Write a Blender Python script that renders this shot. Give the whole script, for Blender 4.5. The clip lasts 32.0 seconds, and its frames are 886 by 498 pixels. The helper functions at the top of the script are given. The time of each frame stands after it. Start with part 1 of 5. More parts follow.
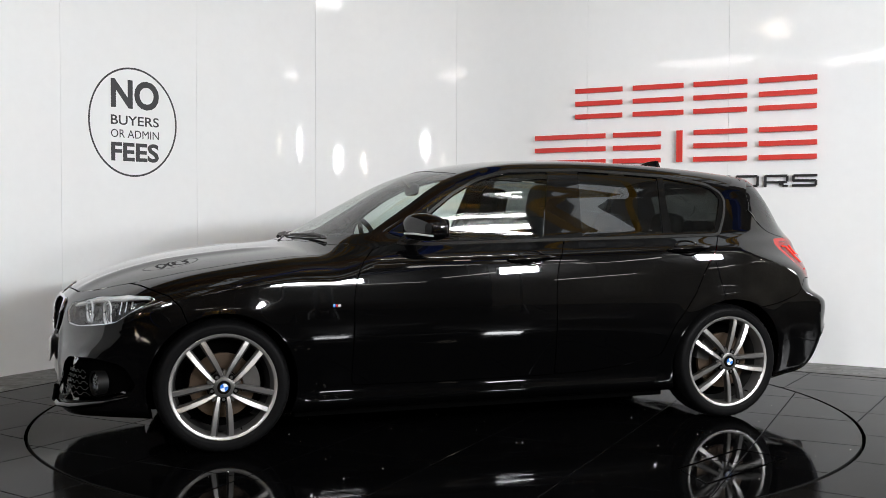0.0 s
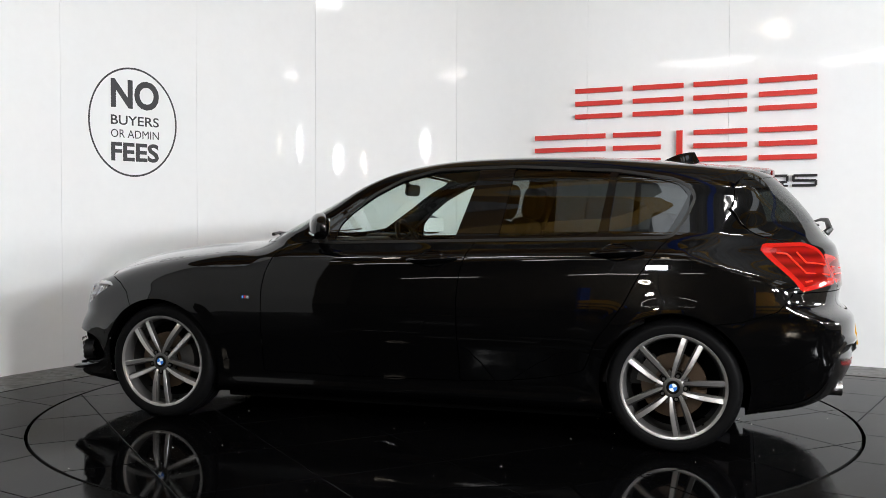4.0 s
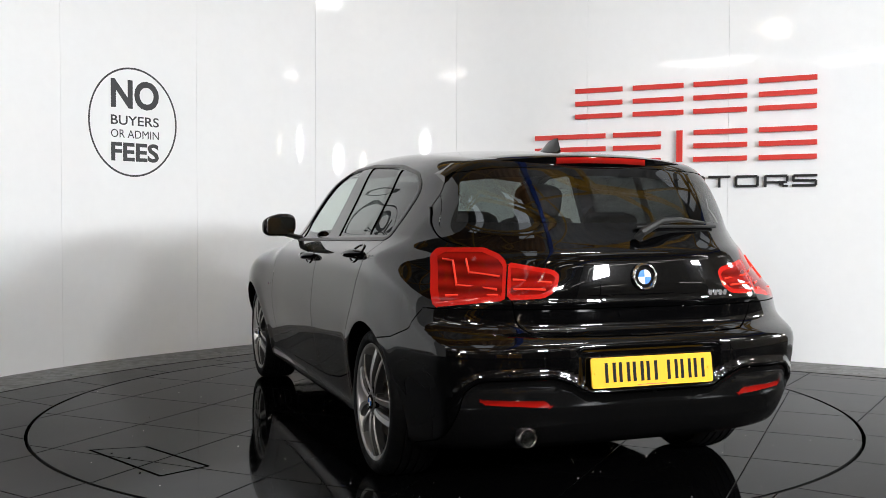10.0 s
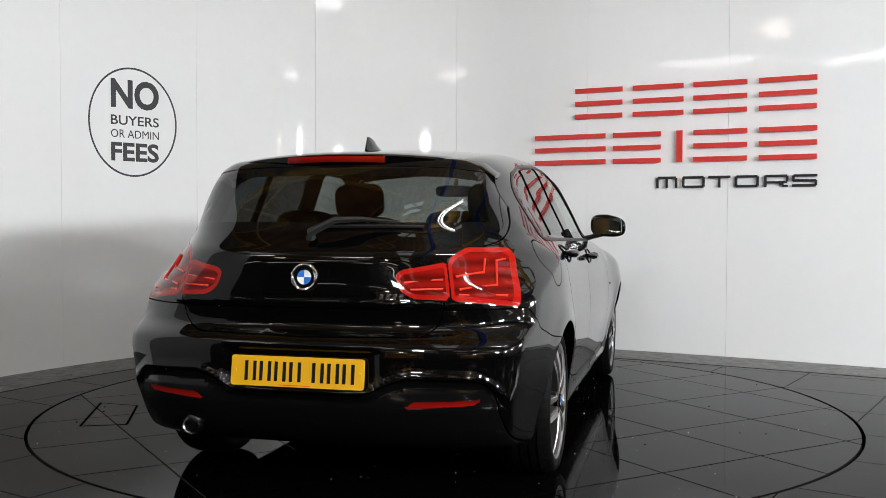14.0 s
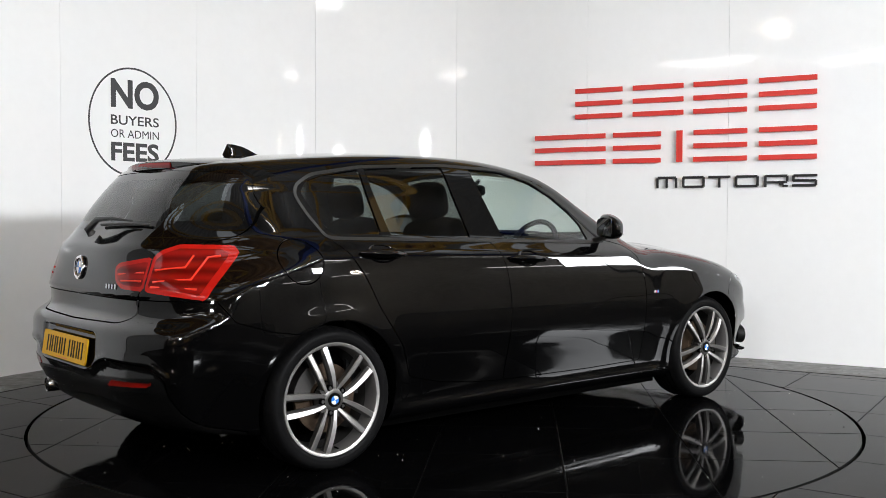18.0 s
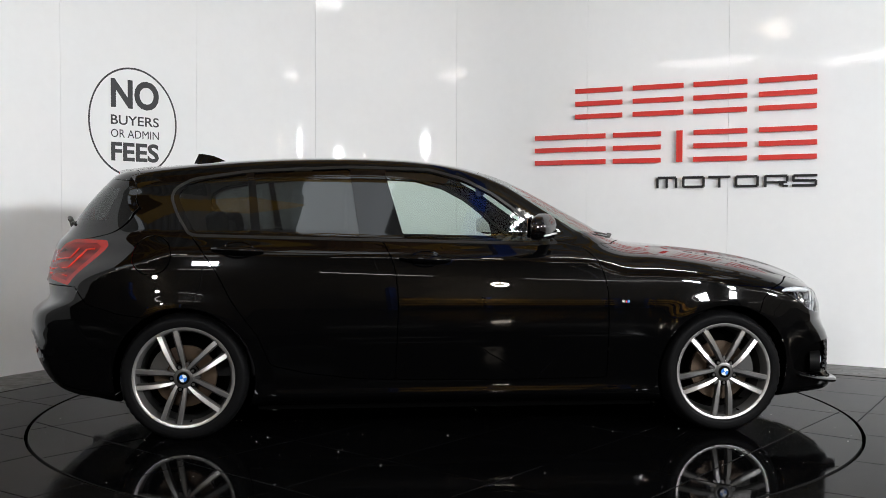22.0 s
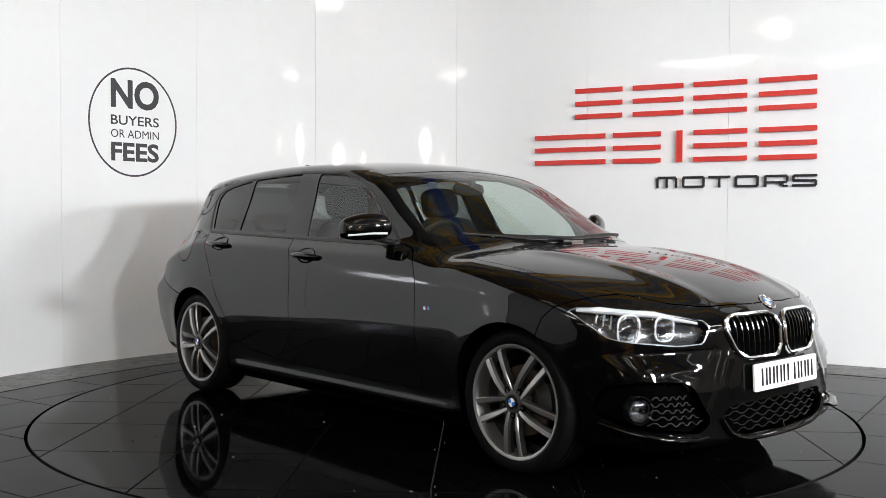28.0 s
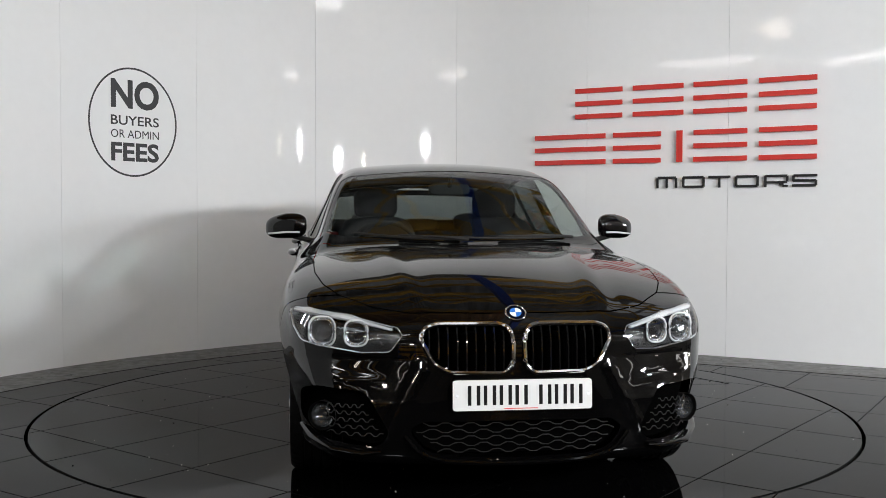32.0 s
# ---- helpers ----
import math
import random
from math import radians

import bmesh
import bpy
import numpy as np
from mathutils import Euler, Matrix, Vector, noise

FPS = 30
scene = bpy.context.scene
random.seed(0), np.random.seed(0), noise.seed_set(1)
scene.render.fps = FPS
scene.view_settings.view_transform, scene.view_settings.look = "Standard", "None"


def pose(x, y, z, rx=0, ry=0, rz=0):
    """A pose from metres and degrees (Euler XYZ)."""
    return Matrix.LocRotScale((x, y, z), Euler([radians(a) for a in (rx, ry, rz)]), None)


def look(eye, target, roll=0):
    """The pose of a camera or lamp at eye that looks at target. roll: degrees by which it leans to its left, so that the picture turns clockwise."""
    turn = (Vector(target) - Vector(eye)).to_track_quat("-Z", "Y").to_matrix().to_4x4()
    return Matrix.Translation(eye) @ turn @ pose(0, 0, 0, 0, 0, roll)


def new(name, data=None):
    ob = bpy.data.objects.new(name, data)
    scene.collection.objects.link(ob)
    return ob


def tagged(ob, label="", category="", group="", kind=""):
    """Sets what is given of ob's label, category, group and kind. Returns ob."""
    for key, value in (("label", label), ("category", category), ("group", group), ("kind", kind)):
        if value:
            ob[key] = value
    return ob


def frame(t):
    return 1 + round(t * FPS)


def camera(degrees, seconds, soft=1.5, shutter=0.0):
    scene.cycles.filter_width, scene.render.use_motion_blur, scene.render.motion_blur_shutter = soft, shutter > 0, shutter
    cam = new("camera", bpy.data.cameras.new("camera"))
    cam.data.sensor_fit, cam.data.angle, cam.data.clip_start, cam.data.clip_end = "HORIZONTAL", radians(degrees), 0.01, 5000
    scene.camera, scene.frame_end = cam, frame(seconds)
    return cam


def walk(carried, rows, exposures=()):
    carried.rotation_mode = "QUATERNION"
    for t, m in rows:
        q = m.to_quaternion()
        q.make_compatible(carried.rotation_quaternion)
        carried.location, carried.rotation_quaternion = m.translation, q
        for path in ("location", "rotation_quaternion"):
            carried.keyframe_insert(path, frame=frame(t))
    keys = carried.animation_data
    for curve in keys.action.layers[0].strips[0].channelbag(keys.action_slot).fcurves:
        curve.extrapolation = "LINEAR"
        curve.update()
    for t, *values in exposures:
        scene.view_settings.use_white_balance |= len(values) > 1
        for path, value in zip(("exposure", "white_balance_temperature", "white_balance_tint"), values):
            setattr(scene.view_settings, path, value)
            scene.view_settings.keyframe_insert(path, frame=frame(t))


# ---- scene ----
# ---- the camera, which stands still ----
cam = camera(48.55, 32.0, .7)
EYE = Vector((0.0, -5.684, 1.090))
AIM = EYE + Vector((-0.0021, 0.9995, -0.0325))
walk(cam, [(0.0, look(EYE, AIM, 0.145)), (32.0, look(EYE, AIM, 0.145))],
     [(0, -0.15), (1, -0.32), (3, -0.17), (6, 0.13), (9, 0.15), (10, 0.02), (12, -0.12), (14, -0.25), (17, 0.02), (18, 0.0), (19, -0.07), (20, -0.07), (21, -0.22), (22, -0.21), (24, -0.15), (25, -0.03), (28, 0.02), (30, -0.07), (31, -0.16), (32, -0.43)])


# ---- small helpers of this scene ----
def curve(keys, soften=0.03, lo=-2.6, hi=2.6):
    """A smooth curve through a few keys (a, b), softened over that many metres."""
    a = np.array([k[0] for k in keys], float)
    b = np.array([k[1] for k in keys], float)
    h = np.diff(a)
    s = np.diff(b) / h
    m = np.empty(len(a))
    m[0], m[-1] = s[0], s[-1]
    for i in range(1, len(a) - 1):
        m[i] = 0 if s[i - 1] * s[i] <= 0 else (h[i - 1] + h[i]) / (h[i - 1] / s[i - 1] + h[i] / s[i])
    g = np.linspace(lo, hi, 2601)
    i = np.clip(np.searchsorted(a, g) - 1, 0, len(a) - 2)
    t = (g - a[i]) / h[i]
    y = ((1 + 2 * t) * (1 - t) ** 2 * b[i] + t * (1 - t) ** 2 * h[i] * m[i]
         + t * t * (3 - 2 * t) * b[i + 1] + t * t * (t - 1) * h[i] * m[i + 1])
    y = np.where(g < a[0], b[0] + m[0] * (g - a[0]), np.where(g > a[-1], b[-1] + m[-1] * (g - a[-1]), y))
    if soften > 0:
        d = g[1] - g[0]
        n = max(1, int(3 * soften / d))
        w = np.exp(-0.5 * (np.arange(-n, n + 1) * d / soften) ** 2)
        w /= w.sum()
        y = np.convolve(np.concatenate([y[0] + (y[1] - y[0]) * np.arange(-n, 0), y, y[-1] + (y[-1] - y[-2]) * np.arange(1, n + 1)]), w, "valid")
    return lambda v: np.interp(v, g, y)


def rounded(points, radius, steps=5):
    """A closed outline with its corners rounded off."""
    out = []
    n = len(points)
    for i in range(n):
        p, a, b = (np.array(points[k % n], float) for k in (i, i - 1, i + 1))
        r = radius[i] if isinstance(radius, (list, tuple)) else radius
        da, db = a - p, b - p
        la, lb = np.linalg.norm(da), np.linalg.norm(db)
        c = min(r, 0.45 * la, 0.45 * lb)
        s, e = p + da / la * c, p + db / lb * c
        for k in range(steps + 1):
            t = k / steps
            out.append(tuple((1 - t) ** 2 * s + 2 * t * (1 - t) * p + t * t * e))
    return out

# ---- light: twin-tube lamps under the hall's roof, a lamp low beside the camera, and the hall's dim air ----
world = bpy.data.worlds.new("world")
scene.world = world
world.use_nodes = True
world.node_tree.nodes["Background"].inputs[0].default_value = (.9, .95, 1.0, 1)
world.node_tree.nodes["Background"].inputs[1].default_value = .0015


def area_lamp(name, eye, target, width, height, watts, colour=(1, .97, .93)):
    data = bpy.data.lights.new(name, "AREA")
    data.shape, data.size, data.size_y, data.energy, data.color = "RECTANGLE", width, height, watts, colour
    ob = new(name, data)
    ob.matrix_world = look(eye, target)
    return ob


# twin tubes under the roof (place, turn about z); the last two are added behind the wall
LAMPS = [((2.5, -3.4, 4.6), 35), ((7.0, -3.5, 3.8), 35), ((-4.3, -4.6, 3.7), -35), ((-2.8, -6.1, 3.7), 10), ((-2.6, 5.0, 4.6), 0), ((2.2, 5.0, 4.6), 0)]
for (lx, ly, lz), turn in LAMPS:
    lamp_ob = area_lamp("tube_and_uplight", (lx, ly, lz - .09), (lx, ly + .01, 0), 1.5, .05, 50 if lx == 2.5 else 8, (.97, .99, 1))
    lamp_ob.rotation_euler.z = radians(turn)
    # added uplight over the tray, only to brighten the roof
    lamp_ob = area_lamp("tube_and_uplight", (lx, ly, lz + .12), (lx, ly + .01, 9), 1.5, .05, 45 if ly > 3 else 50 if lz > 4 else 20, (.97, .99, 1))
    lamp_ob.rotation_euler.z = radians(turn)
# floodlights on stands (place, watts)
FLOODS = [((6.3, -4.3, 2.5), 190), ((3.30, -6.75, 2.2), 165), ((4.95, -5.95, 2.35), 290), ((-1.33, -6.8, 2.45), 95), ((8.4, -.15, 2.55), 150), ((8.4, 2.2, 2.45), 40)]
for at, watts in FLOODS:
    area_lamp("flood_light", at, (0, 0, 1.3), .46 if at[0] < 8 else 1.1, .34 if at[0] < 8 else .9, watts * 1.06, (.925, .945, .98))
# warm globes under the roof behind the camera, plus four low fill lamps added
GLOBES = [(-6.5, -8.6, 5.0), (-2.2, -9.4, 5.0), (2.4, -8.8, 5.0), (6.8, -9.2, 5.0), (-4.4, -13.2, 2.5), (3.4, -13.2, 2.5), (9.7, -3.6, 2.7), (9.7, 1.6, 2.7)]
for at in GLOBES:
    data = bpy.data.lights.new("globe_and_fill_light", "POINT")
    data.energy, data.shadow_soft_size, data.color = 220 if at[0] > 9 else 45 if at[2] > 4.5 else 500, .16, (1, .89, .75)
    new("globe_and_fill_light", data).location = at

# ---- materials ----
def material(name, colour, rough=.5, metal=0.0, coat=0.0, bump=0.0, bump_scale=60.0, vary=0.0, vary_scale=3.0, rough_vary=0.0, spec=.5, detail=4.0, random=0.0):
    """A plain surface with fine relief, large and small changes of tone and of gloss."""
    m = bpy.data.materials.new(name)
    m.use_nodes = True
    nt = m.node_tree
    b = nt.nodes["Principled BSDF"]
    b.inputs["Base Color"].default_value = (*colour, 1)
    b.inputs["Roughness"].default_value = rough
    b.inputs["Metallic"].default_value = metal
    b.inputs["Coat Weight"].default_value = coat
    b.inputs["Coat Roughness"].default_value = .018
    b.inputs["Specular IOR Level"].default_value = spec
    where = nt.nodes.new("ShaderNodeTexCoord")
    if vary or random:
        n1 = nt.nodes.new("ShaderNodeTexNoise")
        n1.inputs["Scale"].default_value, n1.inputs["Detail"].default_value = vary_scale, detail
        n2 = nt.nodes.new("ShaderNodeTexNoise")
        n2.inputs["Scale"].default_value, n2.inputs["Detail"].default_value = vary_scale * 11, 3
        mix = nt.nodes.new("ShaderNodeMath")
        mix.operation = "ADD"
        nt.links.new(where.outputs["Object"], n1.inputs["Vector"])
        nt.links.new(where.outputs["Object"], n2.inputs["Vector"])
        nt.links.new(n1.outputs["Fac"], mix.inputs[0])
        nt.links.new(n2.outputs["Fac"], mix.inputs[1])
        last = mix.outputs[0]
        if random:
            info = nt.nodes.new("ShaderNodeObjectInfo")
            add = nt.nodes.new("ShaderNodeMath")
            add.operation, add.inputs[1].default_value = "MULTIPLY_ADD", random
            nt.links.new(info.outputs["Random"], add.inputs[0])
            nt.links.new(last, add.inputs[2])
            last = add.outputs[0]
        ramp = nt.nodes.new("ShaderNodeMapRange")
        ramp.inputs[1].default_value, ramp.inputs[2].default_value = .5, 1.5
        ramp.inputs[3].default_value, ramp.inputs[4].default_value = 1 - vary, 1 + vary
        nt.links.new(last, ramp.inputs[0])
        tone = nt.nodes.new("ShaderNodeMix")
        tone.data_type, tone.blend_type = "RGBA", "MULTIPLY"
        tone.inputs[0].default_value = 1
        tone.inputs[6].default_value = (*colour, 1)
        nt.links.new(ramp.outputs[0], tone.inputs[7])
        nt.links.new(tone.outputs[2], b.inputs["Base Color"])
    if rough_vary:
        n3 = nt.nodes.new("ShaderNodeTexNoise")
        n3.inputs["Scale"].default_value, n3.inputs["Detail"].default_value = vary_scale * 2.3, 5
        nt.links.new(where.outputs["Object"], n3.inputs["Vector"])
        r = nt.nodes.new("ShaderNodeMapRange")
        r.inputs[1].default_value, r.inputs[2].default_value = .3, .7
        r.inputs[3].default_value, r.inputs[4].default_value = max(.0, rough - rough_vary), rough + rough_vary
        nt.links.new(n3.outputs["Fac"], r.inputs[0])
        nt.links.new(r.outputs[0], b.inputs["Roughness"])
    if bump:
        n4 = nt.nodes.new("ShaderNodeTexNoise")
        n4.inputs["Scale"].default_value, n4.inputs["Detail"].default_value = bump_scale, 3
        nt.links.new(where.outputs["Object"], n4.inputs["Vector"])
        bp = nt.nodes.new("ShaderNodeBump")
        bp.inputs["Distance"].default_value, bp.inputs["Strength"].default_value = bump, 1
        nt.links.new(n4.outputs["Fac"], bp.inputs["Height"])
        nt.links.new(bp.outputs[0], b.inputs["Normal"])
        if coat:
            nt.links.new(bp.outputs[0], b.inputs["Coat Normal"])
    return m


def clear(name, tint, gloss=.08):
    """Thin glass: lets light through with a tint, and reflects by its angle."""
    m = bpy.data.materials.new(name)
    m.use_nodes = True
    nt = m.node_tree
    nt.nodes.remove(nt.nodes["Principled BSDF"])
    t, g = nt.nodes.new("ShaderNodeBsdfTransparent"), nt.nodes.new("ShaderNodeBsdfGlossy")
    t.inputs[0].default_value = (*tint, 1)
    g.inputs["Roughness"].default_value = .0
    mix = nt.nodes.new("ShaderNodeMixShader")
    f = nt.nodes.new("ShaderNodeLayerWeight")
    f.inputs[0].default_value = .5
    up, fit_in = nt.nodes.new("ShaderNodeMath"), nt.nodes.new("ShaderNodeMath")
    up.operation, up.inputs[1].default_value = "POWER", 5.0
    fit_in.operation, fit_in.inputs[1].default_value, fit_in.inputs[2].default_value = "MULTIPLY_ADD", .92, gloss
    nt.links.new(f.outputs["Facing"], up.inputs[0])
    nt.links.new(up.outputs[0], fit_in.inputs[0])
    nt.links.new(fit_in.outputs[0], mix.inputs[0])
    nt.links.new(t.outputs[0], mix.inputs[1])
    nt.links.new(g.outputs[0], mix.inputs[2])
    nt.links.new(mix.outputs[0], nt.nodes["Material Output"].inputs[0])
    return m


def glow(name, colour, strength):
    m = material(name, colour, .4)
    b = m.node_tree.nodes["Principled BSDF"]
    b.inputs["Emission Color"].default_value = (*colour, 1)
    b.inputs["Emission Strength"].default_value = strength
    return m


PAINT = material("black_paint", (.0010, .0010, .0011), .17, coat=1.0, bump=.00002, bump_scale=14, spec=.008)
SATIN = material("black_satin_plastic", (.012, .012, .012), .38, bump=.0004, bump_scale=900, vary=.2, vary_scale=20)
TRIM = material("black_gloss_trim", (.003, .003, .003), .025)
# sheenless near-black; in the nose openings it stands for the shade inside
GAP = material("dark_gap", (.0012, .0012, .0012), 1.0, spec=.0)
RUBBER = material("tyre_rubber", (.0040, .0040, .0042), .45, spec=.04, bump=.0006, bump_scale=300, vary=.35, vary_scale=9, rough_vary=.1)
GLASS = clear("car_glass", (.80, .88, .84))
TINTED = clear("tinted_car_glass", (.18, .195, .19))
LENS = clear("lamp_lens", (.93, .95, .96))
CHROME = material("chrome", (.78, .78, .80), .07, metal=1.0)
WHITE_WALL = material("white_gloss_board", (.86, .87, .87), .055, vary=.02, vary_scale=1.2, rough_vary=.02, bump=.0005, bump_scale=1.8, spec=.32)
TILE = material("black_polished_tile", (.0012, .0012, .0013), .05, vary=.35, vary_scale=4, rough_vary=.03, spec=.033, random=.5)
TILE_OUT = material("worn_black_tile", (.0040, .0038, .0036), .10, vary=.4, vary_scale=3, rough_vary=.05, spec=.026, random=.6)
GROUT = material("dark_grout", (.004, .004, .004), .85, spec=.1)
CONCRETE = material("grey_concrete_strip", (.042, .040, .037), .34, vary=.35, vary_scale=5, rough_vary=.1)
RED_SIGN = material("red_acrylic", (.62, .034, .024), .35, vary=.06, vary_scale=8)
BLACK_SIGN = material("black_acrylic", (.012, .012, .013), .35)
VINYL = material("charcoal_vinyl", (.035, .037, .04), .45)
HALL_GREY = material("grey_roof_sheet", (.27, .28, .29), .6, vary=.3, vary_scale=1.0)
HALL_DARK = material("brown_hall_wall", (.085, .074, .060), .75, vary=.6, vary_scale=.5)
YELLOW = material("yellow_steel", (.46, .26, .035), .5, vary=.2, vary_scale=4)
BLUE = material("blue_steel", (.012, .055, .32), .5, vary=.2, vary_scale=4)
HALL_BROWN = material("brown_roof_board", (.24, .125, .05), .7, vary=.4, vary_scale=.8)
HALL_PALE = material("grey_hall_wall", (.42, .41, .39), .7, vary=.35, vary_scale=.9)

# ---- mesh helpers ----
def mesh_object(name, verts, faces, mat, parent=None, smooth=False, normals=None):
    me = bpy.data.meshes.new(name)
    me.from_pydata([tuple(map(float, v)) for v in verts], [], [tuple(map(int, f)) for f in faces])
    me.materials.append(mat)
    me.update()
    if smooth or normals is not None:
        me.polygons.foreach_set("use_smooth", [True] * len(me.polygons))
    if normals is not None:
        me.normals_split_custom_set_from_vertices([tuple(map(float, n)) for n in normals])
    ob = new(name, me)
    ob.parent = parent
    return ob


def part(name, bm, mat, parent, label="", smooth=False):
    me = bpy.data.meshes.new(name)
    bmesh.ops.recalc_face_normals(bm, faces=bm.faces)
    bm.to_mesh(me)
    bm.free()
    me.materials.append(mat)
    if smooth:
        me.polygons.foreach_set("use_smooth", [True] * len(me.polygons))
        me.set_sharp_from_angle(angle=radians(38))
    ob = new(name, me)
    ob.parent = parent
    return tagged(ob, label)


def box(bm, lo, hi, m=Matrix()):
    """A box between two corners, added to bm."""
    lo, hi = Vector(lo), Vector(hi)
    made = bmesh.ops.create_cube(bm, size=1, matrix=m @ Matrix.Translation((lo + hi) / 2) @ Matrix.Diagonal((*(hi - lo), 1)))
    return made["verts"]


def slab(bm, outline, z0, z1):
    """A flat piece of that outline from z0 up to z1."""
    a = [bm.verts.new((*p, z0)) for p in outline]
    b = [bm.verts.new((*p, z1)) for p in outline]
    n = len(outline)
    bm.faces.new(b), bm.faces.new(a[::-1])
    for i in range(n):
        bm.faces.new((a[i], a[(i + 1) % n], b[(i + 1) % n], b[i]))


# ---- the curved white wall behind the turntable ----
WALL_AT = [(-3.95, -2.4), (-3.72, -1.2), (-3.36, .10), (-2.75, 1.36), (-2.01, 2.28), (-1.14, 2.97), (.10, 3.08), (1.18, 2.51), (2.20, 1.985), (3.27, 1.37), (4.35, .74), (5.45, .10)]


def wall_line():
    """The wall's foot as a dense line, and how far along it each point is."""
    pts = [Vector((*p, 0)) for p in WALL_AT]
    pts = [2 * pts[0] - pts[1]] + pts + [2 * pts[-1] - pts[-2]]
    out, seams = [], []
    for i in range(1, len(pts) - 2):
        seams.append(len(out))
        for k in range(24):
            t = k / 24
            a, b, c, d = pts[i - 1:i + 3]
            out.append(.5 * ((2 * b) + (c - a) * t + (2 * a - 5 * b + 4 * c - d) * t * t + (3 * b - a - 3 * c + d) * t ** 3))
    out.append(pts[-2])
    seams.append(len(out) - 1)
    s = [0.0]
    for a, b in zip(out, out[1:]):
        s.append(s[-1] + (b - a).length)
    return np.array([tuple(p) for p in out]), np.array(s), [s[i] for i in seams]


WALL_XY, WALL_S, SEAMS = wall_line()


def on_wall(s, z, off=0.0):
    """The point of the wall's face s along it and z up, that far in front of it."""
    x, y = np.interp(s, WALL_S, WALL_XY[:, 0]), np.interp(s, WALL_S, WALL_XY[:, 1])
    e = .05
    dx = np.interp(s + e, WALL_S, WALL_XY[:, 0]) - np.interp(s - e, WALL_S, WALL_XY[:, 0])
    dy = np.interp(s + e, WALL_S, WALL_XY[:, 1]) - np.interp(s - e, WALL_S, WALL_XY[:, 1])
    n = math.hypot(dx, dy)
    return Vector((x + dy / n * off, y - dx / n * off, z))


WALL_TOP = 3.9
wall = tagged(new("wall_north"), "curved display wall of glossy white boards with fine upright joints", "wall", kind="structure")
WALL_START = SEAMS[0] + .5
for s0, s1 in zip([WALL_START] + SEAMS[1:-1], SEAMS[1:]):
    vs, fs = [], []
    n = 16
    g = .0009
    for i in range(n + 1):
        s = s0 + g + (s1 - s0 - 2 * g) * i / n
        for off in (0, -.018):
            for z in (0, WALL_TOP):
                vs.append(on_wall(s, z, off))
    for i in range(n):
        a, b = i * 4, i * 4 + 4
        fs += [(a, b, b + 1, a + 1), (a + 2, a + 3, b + 3, b + 2), (a + 1, b + 1, b + 3, a + 3), (a, a + 2, b + 2, b)]
    fs += [(0, 1, 3, 2), (n * 4, n * 4 + 2, n * 4 + 3, n * 4 + 1)]
    board = mesh_object("board", vs, fs, WHITE_WALL, wall, smooth=True)
    board.data.set_sharp_from_angle(angle=radians(30))
vs, fs = [], []
for i in range(121):
    s = WALL_START + (SEAMS[-1] - WALL_START) * i / 120
    for off in (-.022, -.12):
        for z in (0, WALL_TOP):
            vs.append(on_wall(s, z, off))
for i in range(120):
    a, b = i * 4, i * 4 + 4
    fs += [(a, b, b + 1, a + 1), (a + 2, a + 3, b + 3, b + 2), (a + 1, b + 1, b + 3, a + 3), (a, a + 2, b + 2, b)]
mesh_object("frame", vs, fs, material("pale_joint", (.80, .80, .79), .5), wall, smooth=False)


# unseen partition added beyond the boards' end, beside the camera; grey for a dim reflection
bm = bmesh.new()
slab(bm, [(-3.86, -1.93), (-4.30, -4.9), (-4.42, -4.88), (-3.98, -1.91)], 0, WALL_TOP)
tagged(part("wall_west", bm, material("added_partition_grey", (.24, .24, .235), .5, vary=.1, vary_scale=1.5), None), "plain grey partition, unseen, added for the car's paint to reflect", "wall", kind="structure")

# ---- floor: a sheet with a round hole filled by the turntable ----
bm = bmesh.new()
ring_in = [bm.verts.new((2.262 * math.cos(a * math.tau / 128), 2.262 * math.sin(a * math.tau / 128), -.004)) for a in range(128)]
ring_out = [bm.verts.new((40 * math.cos(a * math.tau / 128), 40 * math.sin(a * math.tau / 128), -.004)) for a in range(128)]
for i in range(128):
    bm.faces.new((ring_in[i], ring_out[i], ring_out[(i + 1) % 128], ring_in[(i + 1) % 128]))
floor = tagged(part("floor", bm, GROUT, None), "dark tiled showroom floor round the turntable", "floor", kind="structure")

bm = bmesh.new()
bmesh.ops.create_circle(bm, cap_ends=True, segments=128, radius=2.5, matrix=Matrix.Translation((0, 0, -.05)))
tagged(part("turntable_pit", bm, GAP, floor), "dark gap round the turntable")

# ---- the floor's tiles, outside the turntable, and the concrete strip along the wall ----
def inside_wall(x, y, gap):
    d = (WALL_XY[:, 0] - x) ** 2 + (WALL_XY[:, 1] - y) ** 2
    i = min(max(int(np.argmin(d)), 1), len(WALL_XY) - 2)
    tx, ty = WALL_XY[i + 1, :2] - WALL_XY[i - 1, :2]
    n = math.hypot(tx, ty)
    return ((x - WALL_XY[i, 0]) * ty - (y - WALL_XY[i, 1]) * tx) / n > gap


def clip(poly, keep, across):
    """A convex outline cut by a test: keep(p) and across(p, q), the point between them."""
    out = []
    for p, q in zip(poly, poly[1:] + poly[:1]):
        if keep(p):
            out.append(p)
        if keep(p) != keep(q):
            out.append(across(p, q))
    return out


def fine(poly, n):
    return [tuple(Vector(p).lerp(Vector(q), k / n)) for p, q in zip(poly, poly[1:] + poly[:1]) for k in range(n)]


def bisect(keep):
    def across(p, q):
        a, b = (Vector(p), Vector(q)) if keep(p) else (Vector(q), Vector(p))
        for _ in range(22):
            m = (a + b) / 2
            a, b = (m, b) if keep(m) else (a, m)
        return tuple(a)
    return across


